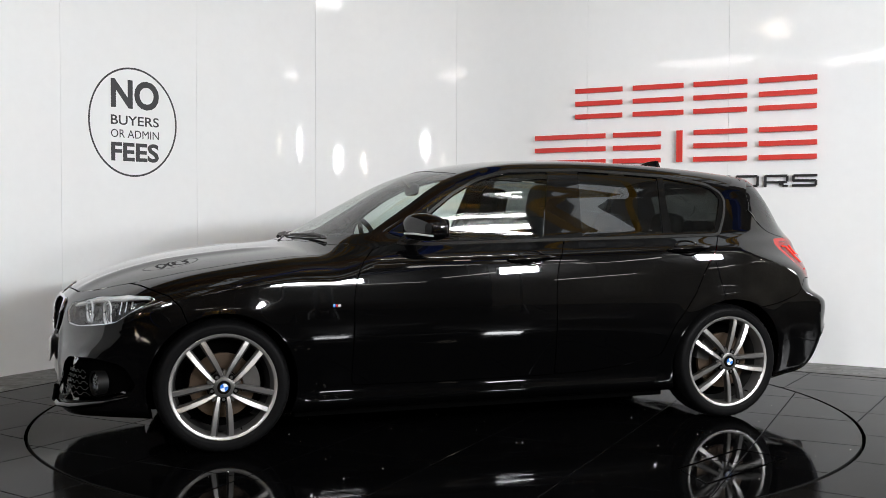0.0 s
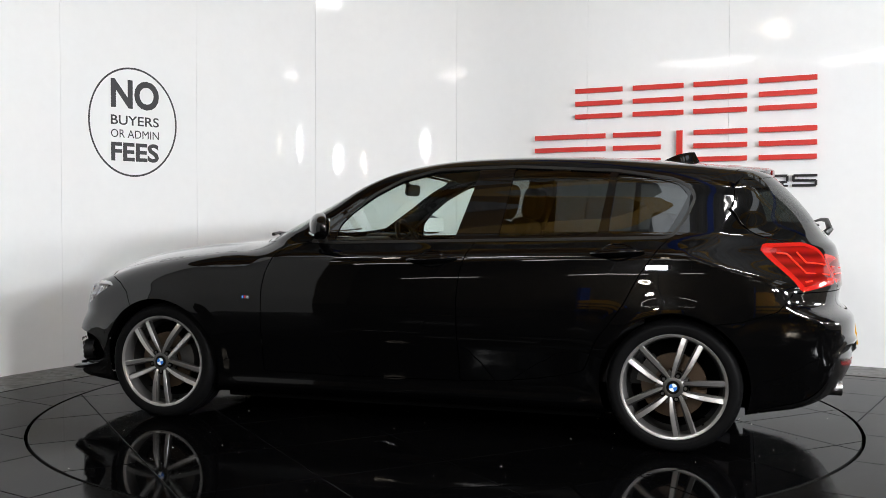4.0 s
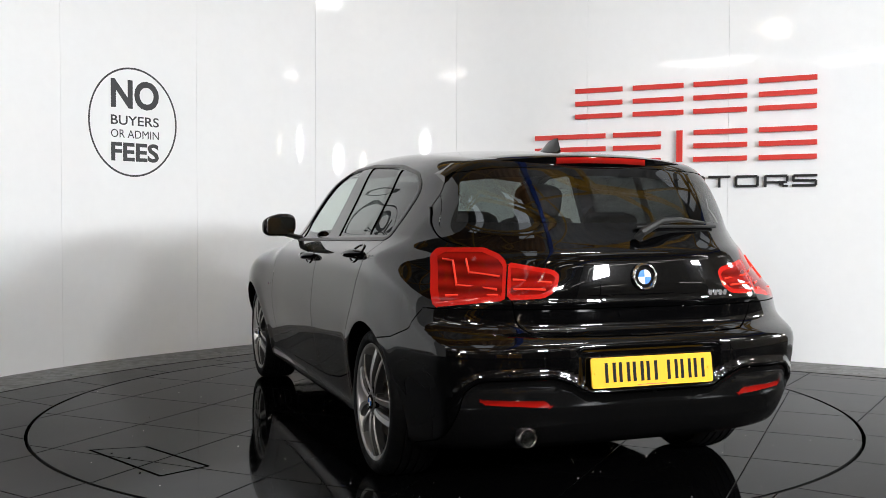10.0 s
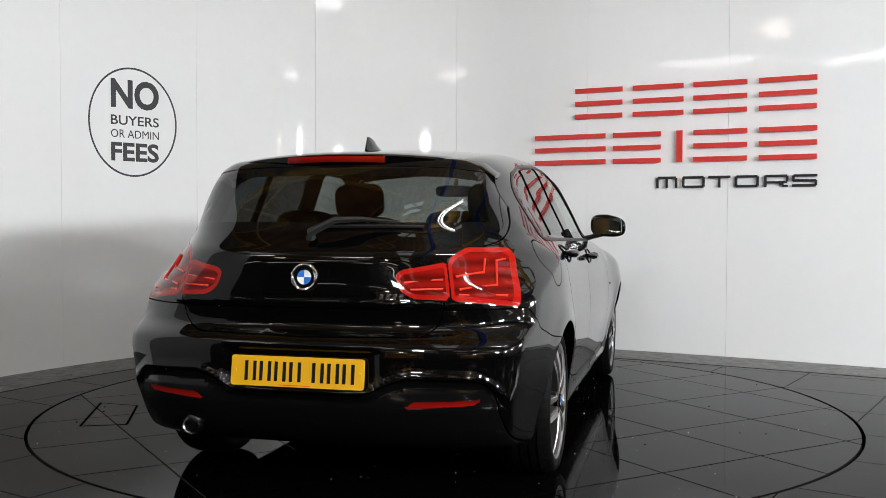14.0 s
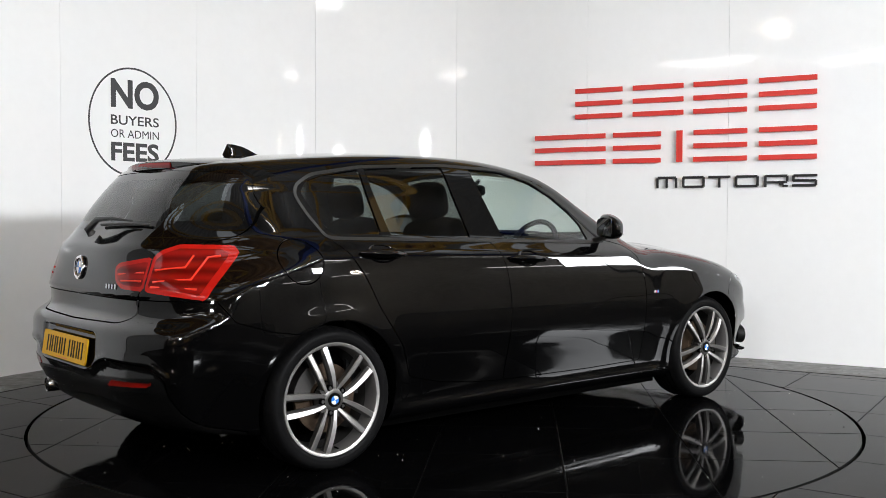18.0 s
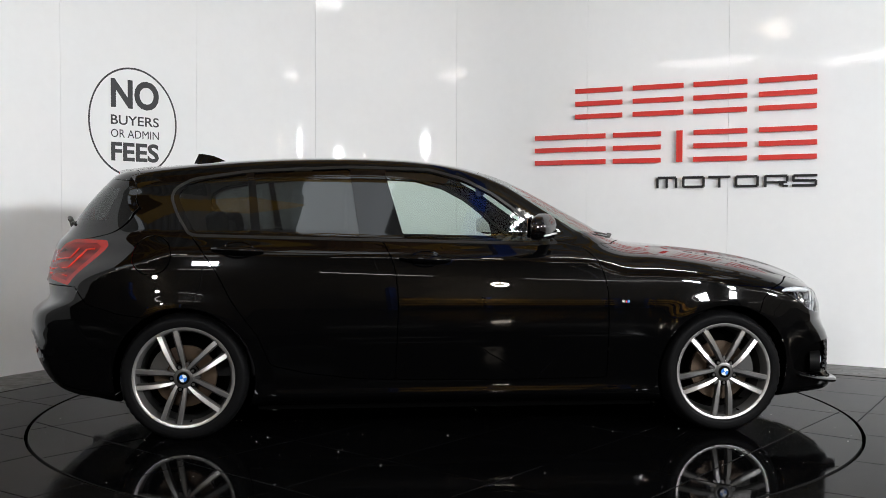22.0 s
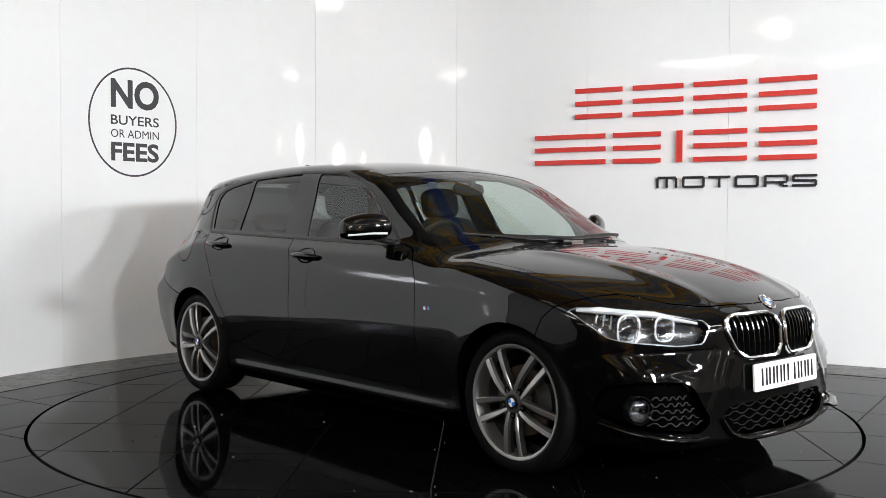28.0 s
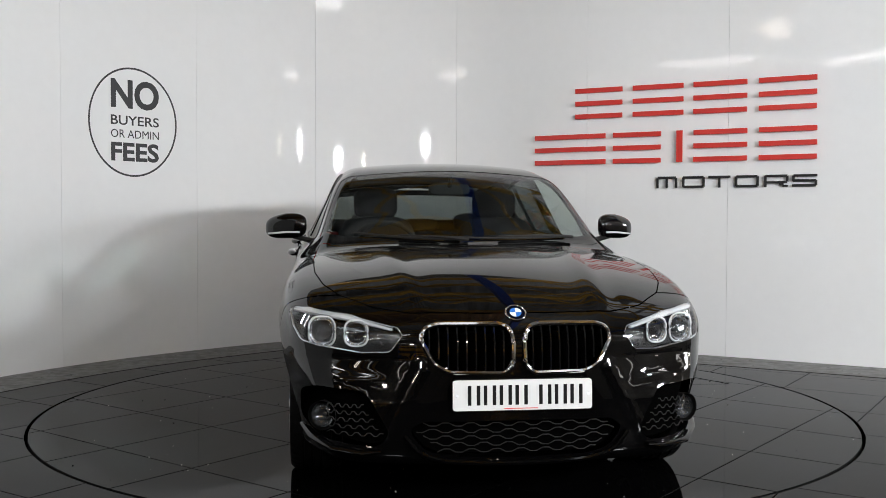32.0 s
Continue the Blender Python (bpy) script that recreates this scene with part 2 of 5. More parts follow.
def tile_mesh(poly, z0, z1, chamfer=.0015):
    c = Vector((sum(p[0] for p in poly) / len(poly), sum(p[1] for p in poly) / len(poly)))
    vs = [(*p, z0) for p in poly] + [(*p, z1 - chamfer) for p in poly] + [(*(Vector(p) + (c - Vector(p)).normalized() * chamfer * 1.4), z1) for p in poly]
    n = len(poly)
    fs = [tuple(range(2 * n, 3 * n))]
    for k in range(2):
        fs += [(k * n + i, k * n + (i + 1) % n, (k + 1) * n + (i + 1) % n, (k + 1) * n + i) for i in range(n)]
    return vs, fs


def arc(poly, r):
    """An outline whose straight cut along a circle is bent to follow it."""
    out = []
    for p, q in zip(poly, poly[1:] + poly[:1]):
        out.append(p)
        if abs(math.hypot(*p) - r) < .002 and abs(math.hypot(*q) - r) < .002 and math.dist(p, q) > .03:
            n = int(math.dist(p, q) / .03) + 1
            for k in range(1, n):
                m = Vector(p).lerp(Vector(q), k / n)
                out.append(tuple(m.normalized() * r))
    return out


STRIP = .47
TILE_TURN = radians(57)
ca, sa = math.cos(TILE_TURN), math.sin(TILE_TURN)
ways = [(lambda p: math.hypot(*p) > 2.252), (lambda p: inside_wall(p[0], p[1], .06))]
for i in range(-11, 12):
    for j in range(-14, 12):
        # along (ca, sa) by i, across (-sa, ca) by j
        u0, w0 = -.09 + .6 * i, -1.50 + .6 * j
        g = .0018
        corners = [(ca * u - sa * w, sa * u + ca * w) for u, w in ((u0 + g, w0 + g), (u0 + .6 - g, w0 + g), (u0 + .6 - g, w0 + .6 - g), (u0 + g, w0 + .6 - g))]
        mx, my = sum(c[0] for c in corners) / 4, sum(c[1] for c in corners) / 4
        if my < -6.6 or my > 3.2 or abs(mx) > 4.4 or not (math.hypot(mx, my) > 1.9):
            continue
        poly = corners
        for keep in ways:
            if all(keep(p) for p in poly) and keep is ways[1]:
                continue
            poly = arc(clip(fine(poly, 24), keep, bisect(keep)), 2.252) if keep is ways[0] else clip(fine(poly, 24), keep, bisect(keep))
            if len(poly) < 3:
                break
        if len(poly) < 3:
            continue
        xs, ys = [p[0] for p in poly], [p[1] for p in poly]
        if (max(xs) - min(xs)) * (max(ys) - min(ys)) < .003:
            continue
        vs, fs = tile_mesh(poly, -.012, 0)
        mesh_object("tile", vs, fs, TILE_OUT, floor)
vs, fs = [], []
for i in range(161):
    s = .3 + (SEAMS[-1] - .6) * i / 160
    a, b = on_wall(s, 0, -.02), on_wall(s, 0, STRIP + .004)
    vs += [(a.x, a.y, .003), (b.x, b.y, .003), (b.x, b.y, -.008)]
for i in range(160):
    fs += [(i * 3, i * 3 + 1, i * 3 + 4, i * 3 + 3), (i * 3 + 1, i * 3 + 2, i * 3 + 5, i * 3 + 4)]
mesh_object("concrete_strip", vs, fs, CONCRETE, floor)
# far floor, beyond the tiles
bm = bmesh.new()
for lo, hi in (((-14, -16, -.012), (14, -6.4, -.001)), ((-14, -6.4, -.012), (-4.2, 6, -.001)), ((4.2, -6.4, -.012), (14, 6, -.001))):
    box(bm, lo, hi)
part("far_floor", bm, TILE_OUT, floor)

# ---- the turntable: a disc of polished tiles with a steel rim ----
turntable = tagged(new("turntable"), "round turntable of polished black tiles in the floor", "turntable")
bm = bmesh.new()
slab(bm, [(2.236 * math.cos(a * math.tau / 160), 2.236 * math.sin(a * math.tau / 160)) for a in range(160)], -.045, -.003)
part("disc", bm, GROUT, turntable)
c45 = math.sqrt(.5)
hatch = [(-.48, 1.95), (-1.07, 1.68), (-.97, 1.47), (-.50, 1.70)]
for i in range(-5, 6):
    for j in range(-5, 6):
        u0, w0 = .6 * i + (-.39 - 1.28) * c45, .6 * j + (.39 - 1.28) * c45
        g = .0024
        corners = [((u - w) * c45, (u + w) * c45) for u, w in ((u0 + g, w0 + g), (u0 + .6 - g, w0 + g), (u0 + .6 - g, w0 + .6 - g), (u0 + g, w0 + .6 - g))]
        keep = (lambda p: math.hypot(*p) < 2.235)
        poly = corners
        if not all(keep(p) for p in poly):
            poly = arc(clip(fine(poly, 30), keep, bisect(keep)), 2.235)
        if len(poly) < 3:
            continue
        xs, ys = [p[0] for p in poly], [p[1] for p in poly]
        if (max(xs) - min(xs)) * (max(ys) - min(ys)) < .002:
            continue
        vs, fs = tile_mesh(poly, -.01, 0)
        mesh_object("tile", vs, fs, TILE, turntable)
bm = bmesh.new()
for (px, py), (qx, qy) in zip(hatch, hatch[1:] + hatch[:1]):
    p, q = Vector((px, py, 0)), Vector((qx, qy, 0))
    m = Matrix.Translation(p) @ (q - p).to_track_quat("X", "Z").to_matrix().to_4x4()
    half = .0065 if px < -.9 or qx < -.9 else .0025
    box(bm, (0, -half, -.004), ((q - p).length, half, .0008), m)
part("hatch_edge", bm, GAP, turntable, "thin dark edge of a service hatch")
# specks of grit on the polished tiles
rng = random.Random(4)
bm = bmesh.new()
for k in range(210):
    a, r = rng.random() * math.tau, 2.2 * math.sqrt(rng.random())
    s = rng.choice((.0010, .0012, .0015, .0022)) * rng.uniform(.7, 1.4)
    bmesh.ops.create_icosphere(bm, subdivisions=1, radius=s, matrix=Matrix.Translation((r * math.cos(a), r * math.sin(a), s * .4)) @ pose(0, 0, 0, rng.random() * 90, rng.random() * 90))
tagged(part("grit", bm, material("pale_grit", (.75, .74, .70), .6), turntable), "pale specks of grit on the polished tiles", kind="stuff")
bm = bmesh.new()
for k in range(26):
    a, r = rng.random() * math.tau, 2.2 * math.sqrt(rng.random())
    s = rng.uniform(.003, .008)
    bmesh.ops.create_icosphere(bm, subdivisions=1, radius=s, matrix=Matrix.Translation((r * math.cos(a), r * math.sin(a), .001)) @ Matrix.Diagonal((1, rng.uniform(.4, 1), .35, 1)))
tagged(part("crumbs", bm, GAP, turntable), "dark crumbs on the polished tiles", kind="stuff")

# ---- signs on the wall ----
def to_wall(ob_mesh, s0, z0, off, sx=1.0, sz=1.0):
    for v in ob_mesh.vertices:
        v.co = on_wall(s0 + v.co.x * sx, z0 + v.co.y * sz, off + v.co.z)
    ob_mesh.update()


def text_mesh(words, depth=0.0, bold=0.0):
    cu = bpy.data.curves.new("words", "FONT")
    cu.body, cu.size, cu.extrude, cu.offset, cu.resolution_u = words, 1.0, depth, bold, 4
    tmp = bpy.data.objects.new("words", cu)
    scene.collection.objects.link(tmp)
    bpy.context.view_layer.update()
    me = bpy.data.meshes.new_from_object(tmp.evaluated_get(bpy.context.evaluated_depsgraph_get()))
    bpy.data.objects.remove(tmp)
    xs, ys = [v.co.x for v in me.vertices], [v.co.y for v in me.vertices]
    lo, hi, b, t = min(xs), max(xs), min(ys), max(ys)
    for v in me.vertices:
        v.co.x, v.co.y = (v.co.x - lo) / (hi - lo), (v.co.y - b) / (t - b)
    return me


decal = tagged(new("wall_sign"), "round charcoal vinyl sign with writing on the white wall", "sign")
vs, fs = [], []
for k in range(96):
    a = k * math.tau / 96
    for rx, rz, off in ((.386, .416, .0005), (.386, .416, .0015), (.372, .402, .0015), (.372, .402, .0005)):
        vs.append(on_wall(4.589 + rx * math.cos(a), 1.808 + rz * math.sin(a), off))
for k in range(96):
    for q in range(4):
        a, b = k * 4, ((k + 1) % 96) * 4
        fs.append((a + q, a + (q + 1) % 4, b + (q + 1) % 4, b + q))
mesh_object("ring", vs, fs, VINYL, decal)
for words, s0, s1, z0, z1, bold in (("NO", 4.399, 4.818, 1.908, 2.130, .035), ("BUYERS", 4.397, 4.816, 1.783, 1.856, .012), ("OR ADMIN", 4.397, 4.815, 1.686, 1.748, .0), ("FEES", 4.397, 4.814, 1.508, 1.652, .03)):
    me = text_mesh(words, .001, bold)
    for v in me.vertices:
        v.co.z = .0012 if v.co.z > 0 else .0004
    to_wall(me, s0, z0, .0004, s1 - s0, z1 - z0)
    me.materials.append(VINYL)
    ob = new("writing", me)
    ob.parent = decal


def wall_bar(name, s0, s1, z0, z1, mat, parent, off=.018, thick=.02, shear=0.0):
    vs, fs = [], []
    n = 6
    for i in range(n + 1):
        for z, o in ((z0, off), (z1, off), (z1, off + thick), (z0, off + thick)):
            vs.append(on_wall(s0 + (s1 - s0) * i / n + (shear if z == z1 else 0), z, o))
    for i in range(n):
        for q in range(4):
            fs.append((i * 4 + q, i * 4 + (q + 1) % 4, i * 4 + 4 + (q + 1) % 4, i * 4 + 4 + q))
    fs += [(3, 2, 1, 0), (n * 4, n * 4 + 1, n * 4 + 2, n * 4 + 3)]
    mesh_object(name, vs, fs, mat, parent)


# the firm's name: plain red bars of its letters' size, each on stand-offs
name_sign = tagged(new("name_sign"), "raised red acrylic bars of a name sign on the white wall", "sign")
for z0, cells in ((1.906, ((8.670, 9.068), (9.157, 9.565), (9.645, 10.057), (10.146, 10.565))), (1.531, ((8.300, 8.930), (8.995, 9.388), (9.514, 9.560), (9.649, 10.061), (10.150, 10.570)))):
    for s0, s1 in cells:
        if s1 - s0 < .1:
            wall_bar("bar", s0, s1, z0, z0 + .25, RED_SIGN, name_sign)
            continue
        for k in range(3):
            wall_bar("bar", s0, s1, z0 + .1055 * k, z0 + .1055 * k + .038, RED_SIGN, name_sign)
word_sign = tagged(new("word_sign"), "raised black acrylic letters on the white wall", "sign")


def stroke_letter(bars, s0, width):
    for (a, b, c, d) in bars:
        wall_bar("stroke", s0 + a * width, s0 + b * width, 1.325 + c * .093, 1.325 + d * .093, BLACK_SIGN, word_sign, .012, .014)


w_ = .10
FORMS = {"M": ((0, w_, 0, .88), (.45, .45 + w_, 0, .8), (.9, 1, 0, .88), (.06, .94, .79, 1)), "O": ((0, w_, .1, .9), (1 - w_, 1, .1, .9), (.06, .94, .8, 1), (.06, .94, 0, .2)),
         "T": ((0, 1, .8, 1), (.45, .55, 0, .8)), "R": ((0, w_, 0, .9), (.05, .95, .8, 1), (1 - w_, 1, .42, .9), (w_, .95, .30, .48), (.62, .80, .15, .30), (.76, .98, 0, .16)),
         "S": ((.05, 1, .8, 1), (0, w_, .45, .9), (.05, .95, .40, .60), (1 - w_, 1, .1, .5), (0, .95, 0, .2))}
spans = ((9.354, 9.520), (9.560, 9.738), (9.766, 9.935), (9.970, 10.150), (10.190, 10.368), (10.395, 10.574))
for letter, (s0, s1) in zip("MOTORS", spans):
    stroke_letter(FORMS[letter], s0, s1 - s0)

# ---- the shape of the car: x forward, y to its left, z up, the origin on the ground amid the wheels ----
PLAN = curve([(-2.35, .65), (-2.1, .766), (-1.9, .816), (-1.62, .863), (-1.35, .882), (-1.0, .876), (-.3, .868), (.5, .868), (.9, .876), (1.3, .898), (1.6, .872), (1.8, .820), (2.0, .73), (2.2, .59)], .06)
FALL = curve([(.0, -.16), (.14, -.115), (.19, -.072), (.25, -.060), (.30, -.051), (.36, -.039), (.42, -.026), (.48, -.013), (.54, -.004), (.60, .0), (.66, -.001), (.72, -.006), (.78, -.012), (.83, -.019), (.87, -.026), (.897, -.032), (.925, -.056), (.955, -.084), (.978, -.102), (1.0, -.112), (1.15, -.178), (1.30, -.244), (1.5, -.354)], .009, -.5, 2.0)
LEAN = curve([(-2.2, .115), (-1.75, .056), (-1.45, .024), (-1.1, .01), (-.4, .0), (.2, .012), (.5, .03), (.8, .05), (1.2, .05), (2.2, .05)], .08)
ROOF_LINE = curve([(-2.3, 1.27), (-1.9, 1.322), (-1.7, 1.345), (-1.33, 1.386), (-.87, 1.416), (-.57, 1.421), (-.27, 1.413), (.0, 1.385), (.17, 1.348), (.33, 1.297), (.7, 1.105), (.98, .948), (1.2, .82), (1.6, .6)], .065)
BONNET_FIT = np.polyfit((.98, 1.06, 1.2, 1.43, 1.6, 1.76, 1.9, 2.0, 2.07, 2.2), (.957, .951, .940, .915, .886, .850, .803, .757, .715, .62), 4)
NOSE = curve([(-.1, 1.9), (.05, 2.0), (.11, 2.075), (.16, 2.105), (.25, 2.105), (.40, 2.10), (.55, 2.098), (.66, 2.088), (.74, 2.062), (.82, 2.02), (1.0, 1.9), (1.5, 1.6)], .016, -.5, 2.0)
TAIL = curve([(.0, -1.4), (.12, -1.74), (.18, -1.93), (.24, -2.07), (.30, -2.13), (.36, -2.165), (.40, -2.182), (.455, -2.185), (.50, -2.176), (.585, -2.172), (.625, -2.168), (.655, -2.135), (.685, -2.098), (.73, -2.105), (.80, -2.116), (.90, -2.104), (.955, -2.092), (.99, -2.058), (1.03, -2.025), (1.15, -1.938), (1.30, -1.795), (1.5, -1.58)], .012, -.5, 2.0)
TAILDROP = curve([(.0, .35), (.45, .44), (.60, .36), (.66, .42), (.70, .54), (.77, .60), (.83, .80), (.88, 1.08), (.94, 1.40), (1.03, 1.62), (1.3, 1.2), (1.5, 1.0)], .03, -.5, 2.0)
INSERT_LINE = curve([(-.1, .446), (.25, .448), (.342, .488), (.416, .509), (.66, .503), (.72, .465), (.80, .36)], .012, -.3, 1.2)
WHEEL_X, WHEEL_Z, WHEEL_Y = 1.345, .310, .852


def smax(a, b, k):
    h = np.maximum(k - np.abs(a - b), 0) / k
    return np.maximum(a, b) + h * h * k * .25


def TOPS(x):
    """The height of the car's middle line: the bonnet, and above it the screen and the roof."""
    at = np.maximum(x, 1.0)
    bonnet = np.polyval(BONNET_FIT, at) - .06 * np.minimum(x - 1.0, 0)
    return smax(ROOF_LINE(x), np.where(x < .3, .5, bonnet), .045)


def body(p):
    """Below nought inside the car's body, above it outside: about the distance in metres."""
    x, y, z = p[..., 0], np.abs(p[..., 1]), p[..., 2]
    high = np.clip((z - .90) / .12, 0, 1)
    lean = LEAN(x) * high * high * (3 - 2 * high)
    flare = 0
    for wx in (WHEEL_X, -WHEEL_X):
        r = np.hypot(x - wx, z - WHEEL_Z)
        flare = flare + .006 * np.exp(-((r - .345) / .06) ** 2)
    skirt = .011 * np.exp(-((z - .213) / .028) ** 2) * np.clip((1.02 - np.abs(x)) / .12, 0, 1)
    rise = .026 * np.clip(-x / 1.1 + .15, -.6, 1.1) * np.clip((z - .65) / .2, 0, 1) * np.clip((1.2 - z) / .2, 0, 1)
    side = y - (PLAN(x) + FALL(z - rise) - lean + flare + skirt)
    side = side / (1 + .08 * high)
    xe = x + .26 * y * y * np.clip((x + .2) / .6, 0, 1) + .10 * np.clip(x - 1.2, 0, 1) * y * y
    ridge = .009 * np.exp(-((y - .40 - .10 * (1.5 - x)) / .055) ** 2) * np.clip((x - 1.0) / .2, 0, 1) * np.clip((2.1 - x) / .2, 0, 1)
    fore = np.clip((x - .6) / .4, 0, 1)
    top = (z - (TOPS(xe) - (.115 - .065 * fore) * y * y - .05 * y ** 4 * fore + ridge)) / (1 + .14 * np.clip((x - .1) / .2, 0, 1) * np.clip((1.1 - x) / .2, 0, 1))
    # creases of the front bumper: from the grille's foot outward and down, and under the lamp
    run = np.clip((.53 - z) / .25, 0, 1)
    crease = .007 * np.exp(-((y - .36 - .13 * run) / .028) ** 2) * np.clip((.58 - z) / .05, 0, 1) * np.clip((z - .26) / .05, 0, 1)
    crease = crease + .003 * np.exp(-((z - .485 - .05 * (y - .5)) / .018) ** 2) * np.clip((y - .44) / .08, 0, 1)
    front = x - (NOSE(z) + .008 - (.43 - .17 * np.clip((.56 - z) / .15, 0, 1)) * y ** 2.2 + crease)
    # the rear bumper's lip over its insert, the insert and the plate set back, and the fold across the tailgate
    edge = INSERT_LINE(y)
    lip = .008 * np.exp(-((z - edge - .012) / .014) ** 2) * np.clip((.80 - y) / .08, 0, 1)
    back = .022 * np.clip((edge - z) / .03, 0, 1) * np.clip((.80 - y) / .08, 0, 1)
    back = back + .014 * np.clip((.315 - y) / .03, 0, 1) * np.clip((z - .455) / .02, 0, 1) * np.clip((.615 - z) / .02, 0, 1)
    fold = .006 * np.exp(-((z - .772) / .012) ** 2) * np.clip((.62 - y) / .1, 0, 1)
    rear = (TAIL(z) + TAILDROP(z) * y ** 4 - lip + back - fold) - x
    rear = rear / (1 + .25 * np.clip((z - 1.0) / .1, 0, 1))
    low = .155 - z + .02 * np.clip((np.abs(x) - 1.5) / .4, 0, 1) + .035 * np.clip((-x - 1.5) / .3, 0, 1)
    # the roof meets the flanks in a soft round, tighter along the screen pillars
    pillar = np.clip(x / .15, 0, 1) * np.clip((.85 - x) / .15, 0, 1) * np.clip((z - .95) / .05, 0, 1)
    f = smax(side, top, .085 - .035 * pillar)
    f = smax(f, front, .075)
    f = smax(f, rear, .045)
    return smax(f, low, .05)


def slope(p, e=.004):
    """The outward direction of the body at points on it."""
    n = np.stack([body(p + np.eye(3)[i] * e) - body(p - np.eye(3)[i] * e) for i in range(3)], -1)
    return n / np.maximum(np.linalg.norm(n, axis=-1, keepdims=True), 1e-9)


def onto(p, steps=3):
    """Points brought onto the body's surface."""
    for _ in range(steps):
        n = slope(p)
        p = p - n * body(p)[..., None]
    return p

# ---- the car's skin as a fine sheet (its left half), cut along the panel lines ----
def sheet():
    va = np.radians(np.linspace(-62, 90, 172))
    rows = []
    x0, x1, zc = -1.50, 1.42, .60
    for x in np.linspace(x0, x1, 150):
        rows.append([((x, 0, zc), (0, math.cos(v), math.sin(v))) for v in va])
    front, back = [], []
    for a in np.radians(np.linspace(0, 90, 64)[1:]):
        front.append([((x1, 0, zc), (math.sin(a) * math.cos(v), math.cos(a) * math.cos(v), math.sin(v))) for v in va])
        back.append([((x0, 0, zc), (-math.sin(a) * math.cos(v), math.cos(a) * math.cos(v), math.sin(v))) for v in va])
    rows = back[::-1] + rows + front
    n, m = len(rows), len(va)
    o = np.array([[c[0] for c in r] for r in rows], float).reshape(-1, 3)
    d = np.array([[c[1] for c in r] for r in rows], float).reshape(-1, 3)
    lo, hi = np.zeros(len(o)), np.full(len(o), 1.6)
    for _ in range(26):
        mid = (lo + hi) / 2
        inside = body(o + d * mid[:, None]) < 0
        lo, hi = np.where(inside, mid, lo), np.where(inside, hi, mid)
    v = o + d * ((lo + hi) / 2)[:, None]
    k = np.arange((n - 1) * (m - 1))
    i, j = k // (m - 1), k % (m - 1)
    a, b, c, e = i * m + j, i * m + j + 1, (i + 1) * m + j + 1, (i + 1) * m + j
    flip = ((i + j) % 2 == 0)[:, None]
    t = np.concatenate([np.where(flip, np.stack([a, c, b], 1), np.stack([a, e, b], 1)), np.where(flip, np.stack([a, e, c], 1), np.stack([e, c, b], 1))])
    area = np.linalg.norm(np.cross(v[t[:, 1]] - v[t[:, 0]], v[t[:, 2]] - v[t[:, 0]]), axis=1)
    return v, t[area > 1e-9]


def outline(poly, u, w):
    """The distance from points (u, w) to a closed outline, below nought inside it."""
    p = np.array(poly, float)
    q = np.roll(p, -1, 0)
    near = np.full(u.shape, 9.0)
    inside = np.zeros(u.shape, bool)
    for (ax, ay), (bx, by) in zip(p, q):
        dx, dy = bx - ax, by - ay
        h = np.clip(((u - ax) * dx + (w - ay) * dy) / max(dx * dx + dy * dy, 1e-12), 0, 1)
        near = np.minimum(near, np.hypot(u - ax - h * dx, w - ay - h * dy))
        if dy:
            inside ^= ((ay > w) != (by > w)) & (u < ax + (w - ay) * dx / dy)
    return np.where(inside, -near, near)


def cut(v, t, d, eps=3e-4):
    """Split the triangles along d = 0."""
    d = np.where(np.abs(d) < eps, 0.0, d)
    s = np.sign(d)[t]
    mixed = (s.max(1) > 0) & (s.min(1) < 0)
    fresh, tris, made, base = [], [], {}, len(v)
    for tri in t[mixed]:
        up, down = [], []
        for k in range(3):
            a, b = int(tri[k]), int(tri[(k + 1) % 3])
            if d[a] >= 0:
                up.append(a)
            if d[a] <= 0:
                down.append(a)
            if d[a] * d[b] < 0:
                key = (min(a, b), max(a, b))
                if key not in made:
                    i, j = key
                    f = d[i] / (d[i] - d[j])
                    made[key] = base + len(fresh)
                    fresh.append(v[i] + (v[j] - v[i]) * f)
                up.append(made[key])
                down.append(made[key])
        for loop in (up, down):
            for k in range(1, len(loop) - 1):
                tris.append((loop[0], loop[k], loop[k + 1]))
    if not fresh:
        return v, t
    return np.concatenate([v, onto(np.array(fresh), 1)]), np.concatenate([t[~mixed], np.array(tris, int)])


# outlines seen from the side (x, z)
WIN_TRIM = rounded([(-1.435, 1.185), (-1.415, 1.235), (-1.33, 1.283), (-1.052, 1.326), (-.55, 1.351), (-.141, 1.340), (.035, 1.293), (.179, 1.219), (.307, 1.127), (.405, 1.042), (.515, .955), (.372, .950), (-.361, .968), (-.90, .980), (-1.296, .990), (-1.335, 1.0), (-1.40, 1.10)], .03, 3)
WIN_QUARTER = rounded([(-1.398, 1.195), (-1.355, 1.248), (-1.269, 1.273), (-1.058, 1.308), (-1.030, 1.010), (-1.300, 1.012), (-1.345, 1.09)], .02, 3)
WIN_REAR = rounded([(-1.026, 1.310), (-.80, 1.326), (-.548, 1.336), (-.497, .993), (-.982, 1.008)], .010, 3)
WIN_FRONT = rounded([(-.373, 1.332), (-.14, 1.321), (.035, 1.274), (.179, 1.198), (.292, 1.114), (.354, 1.050), (.379, .968), (-.276, .983)], .016, 3)
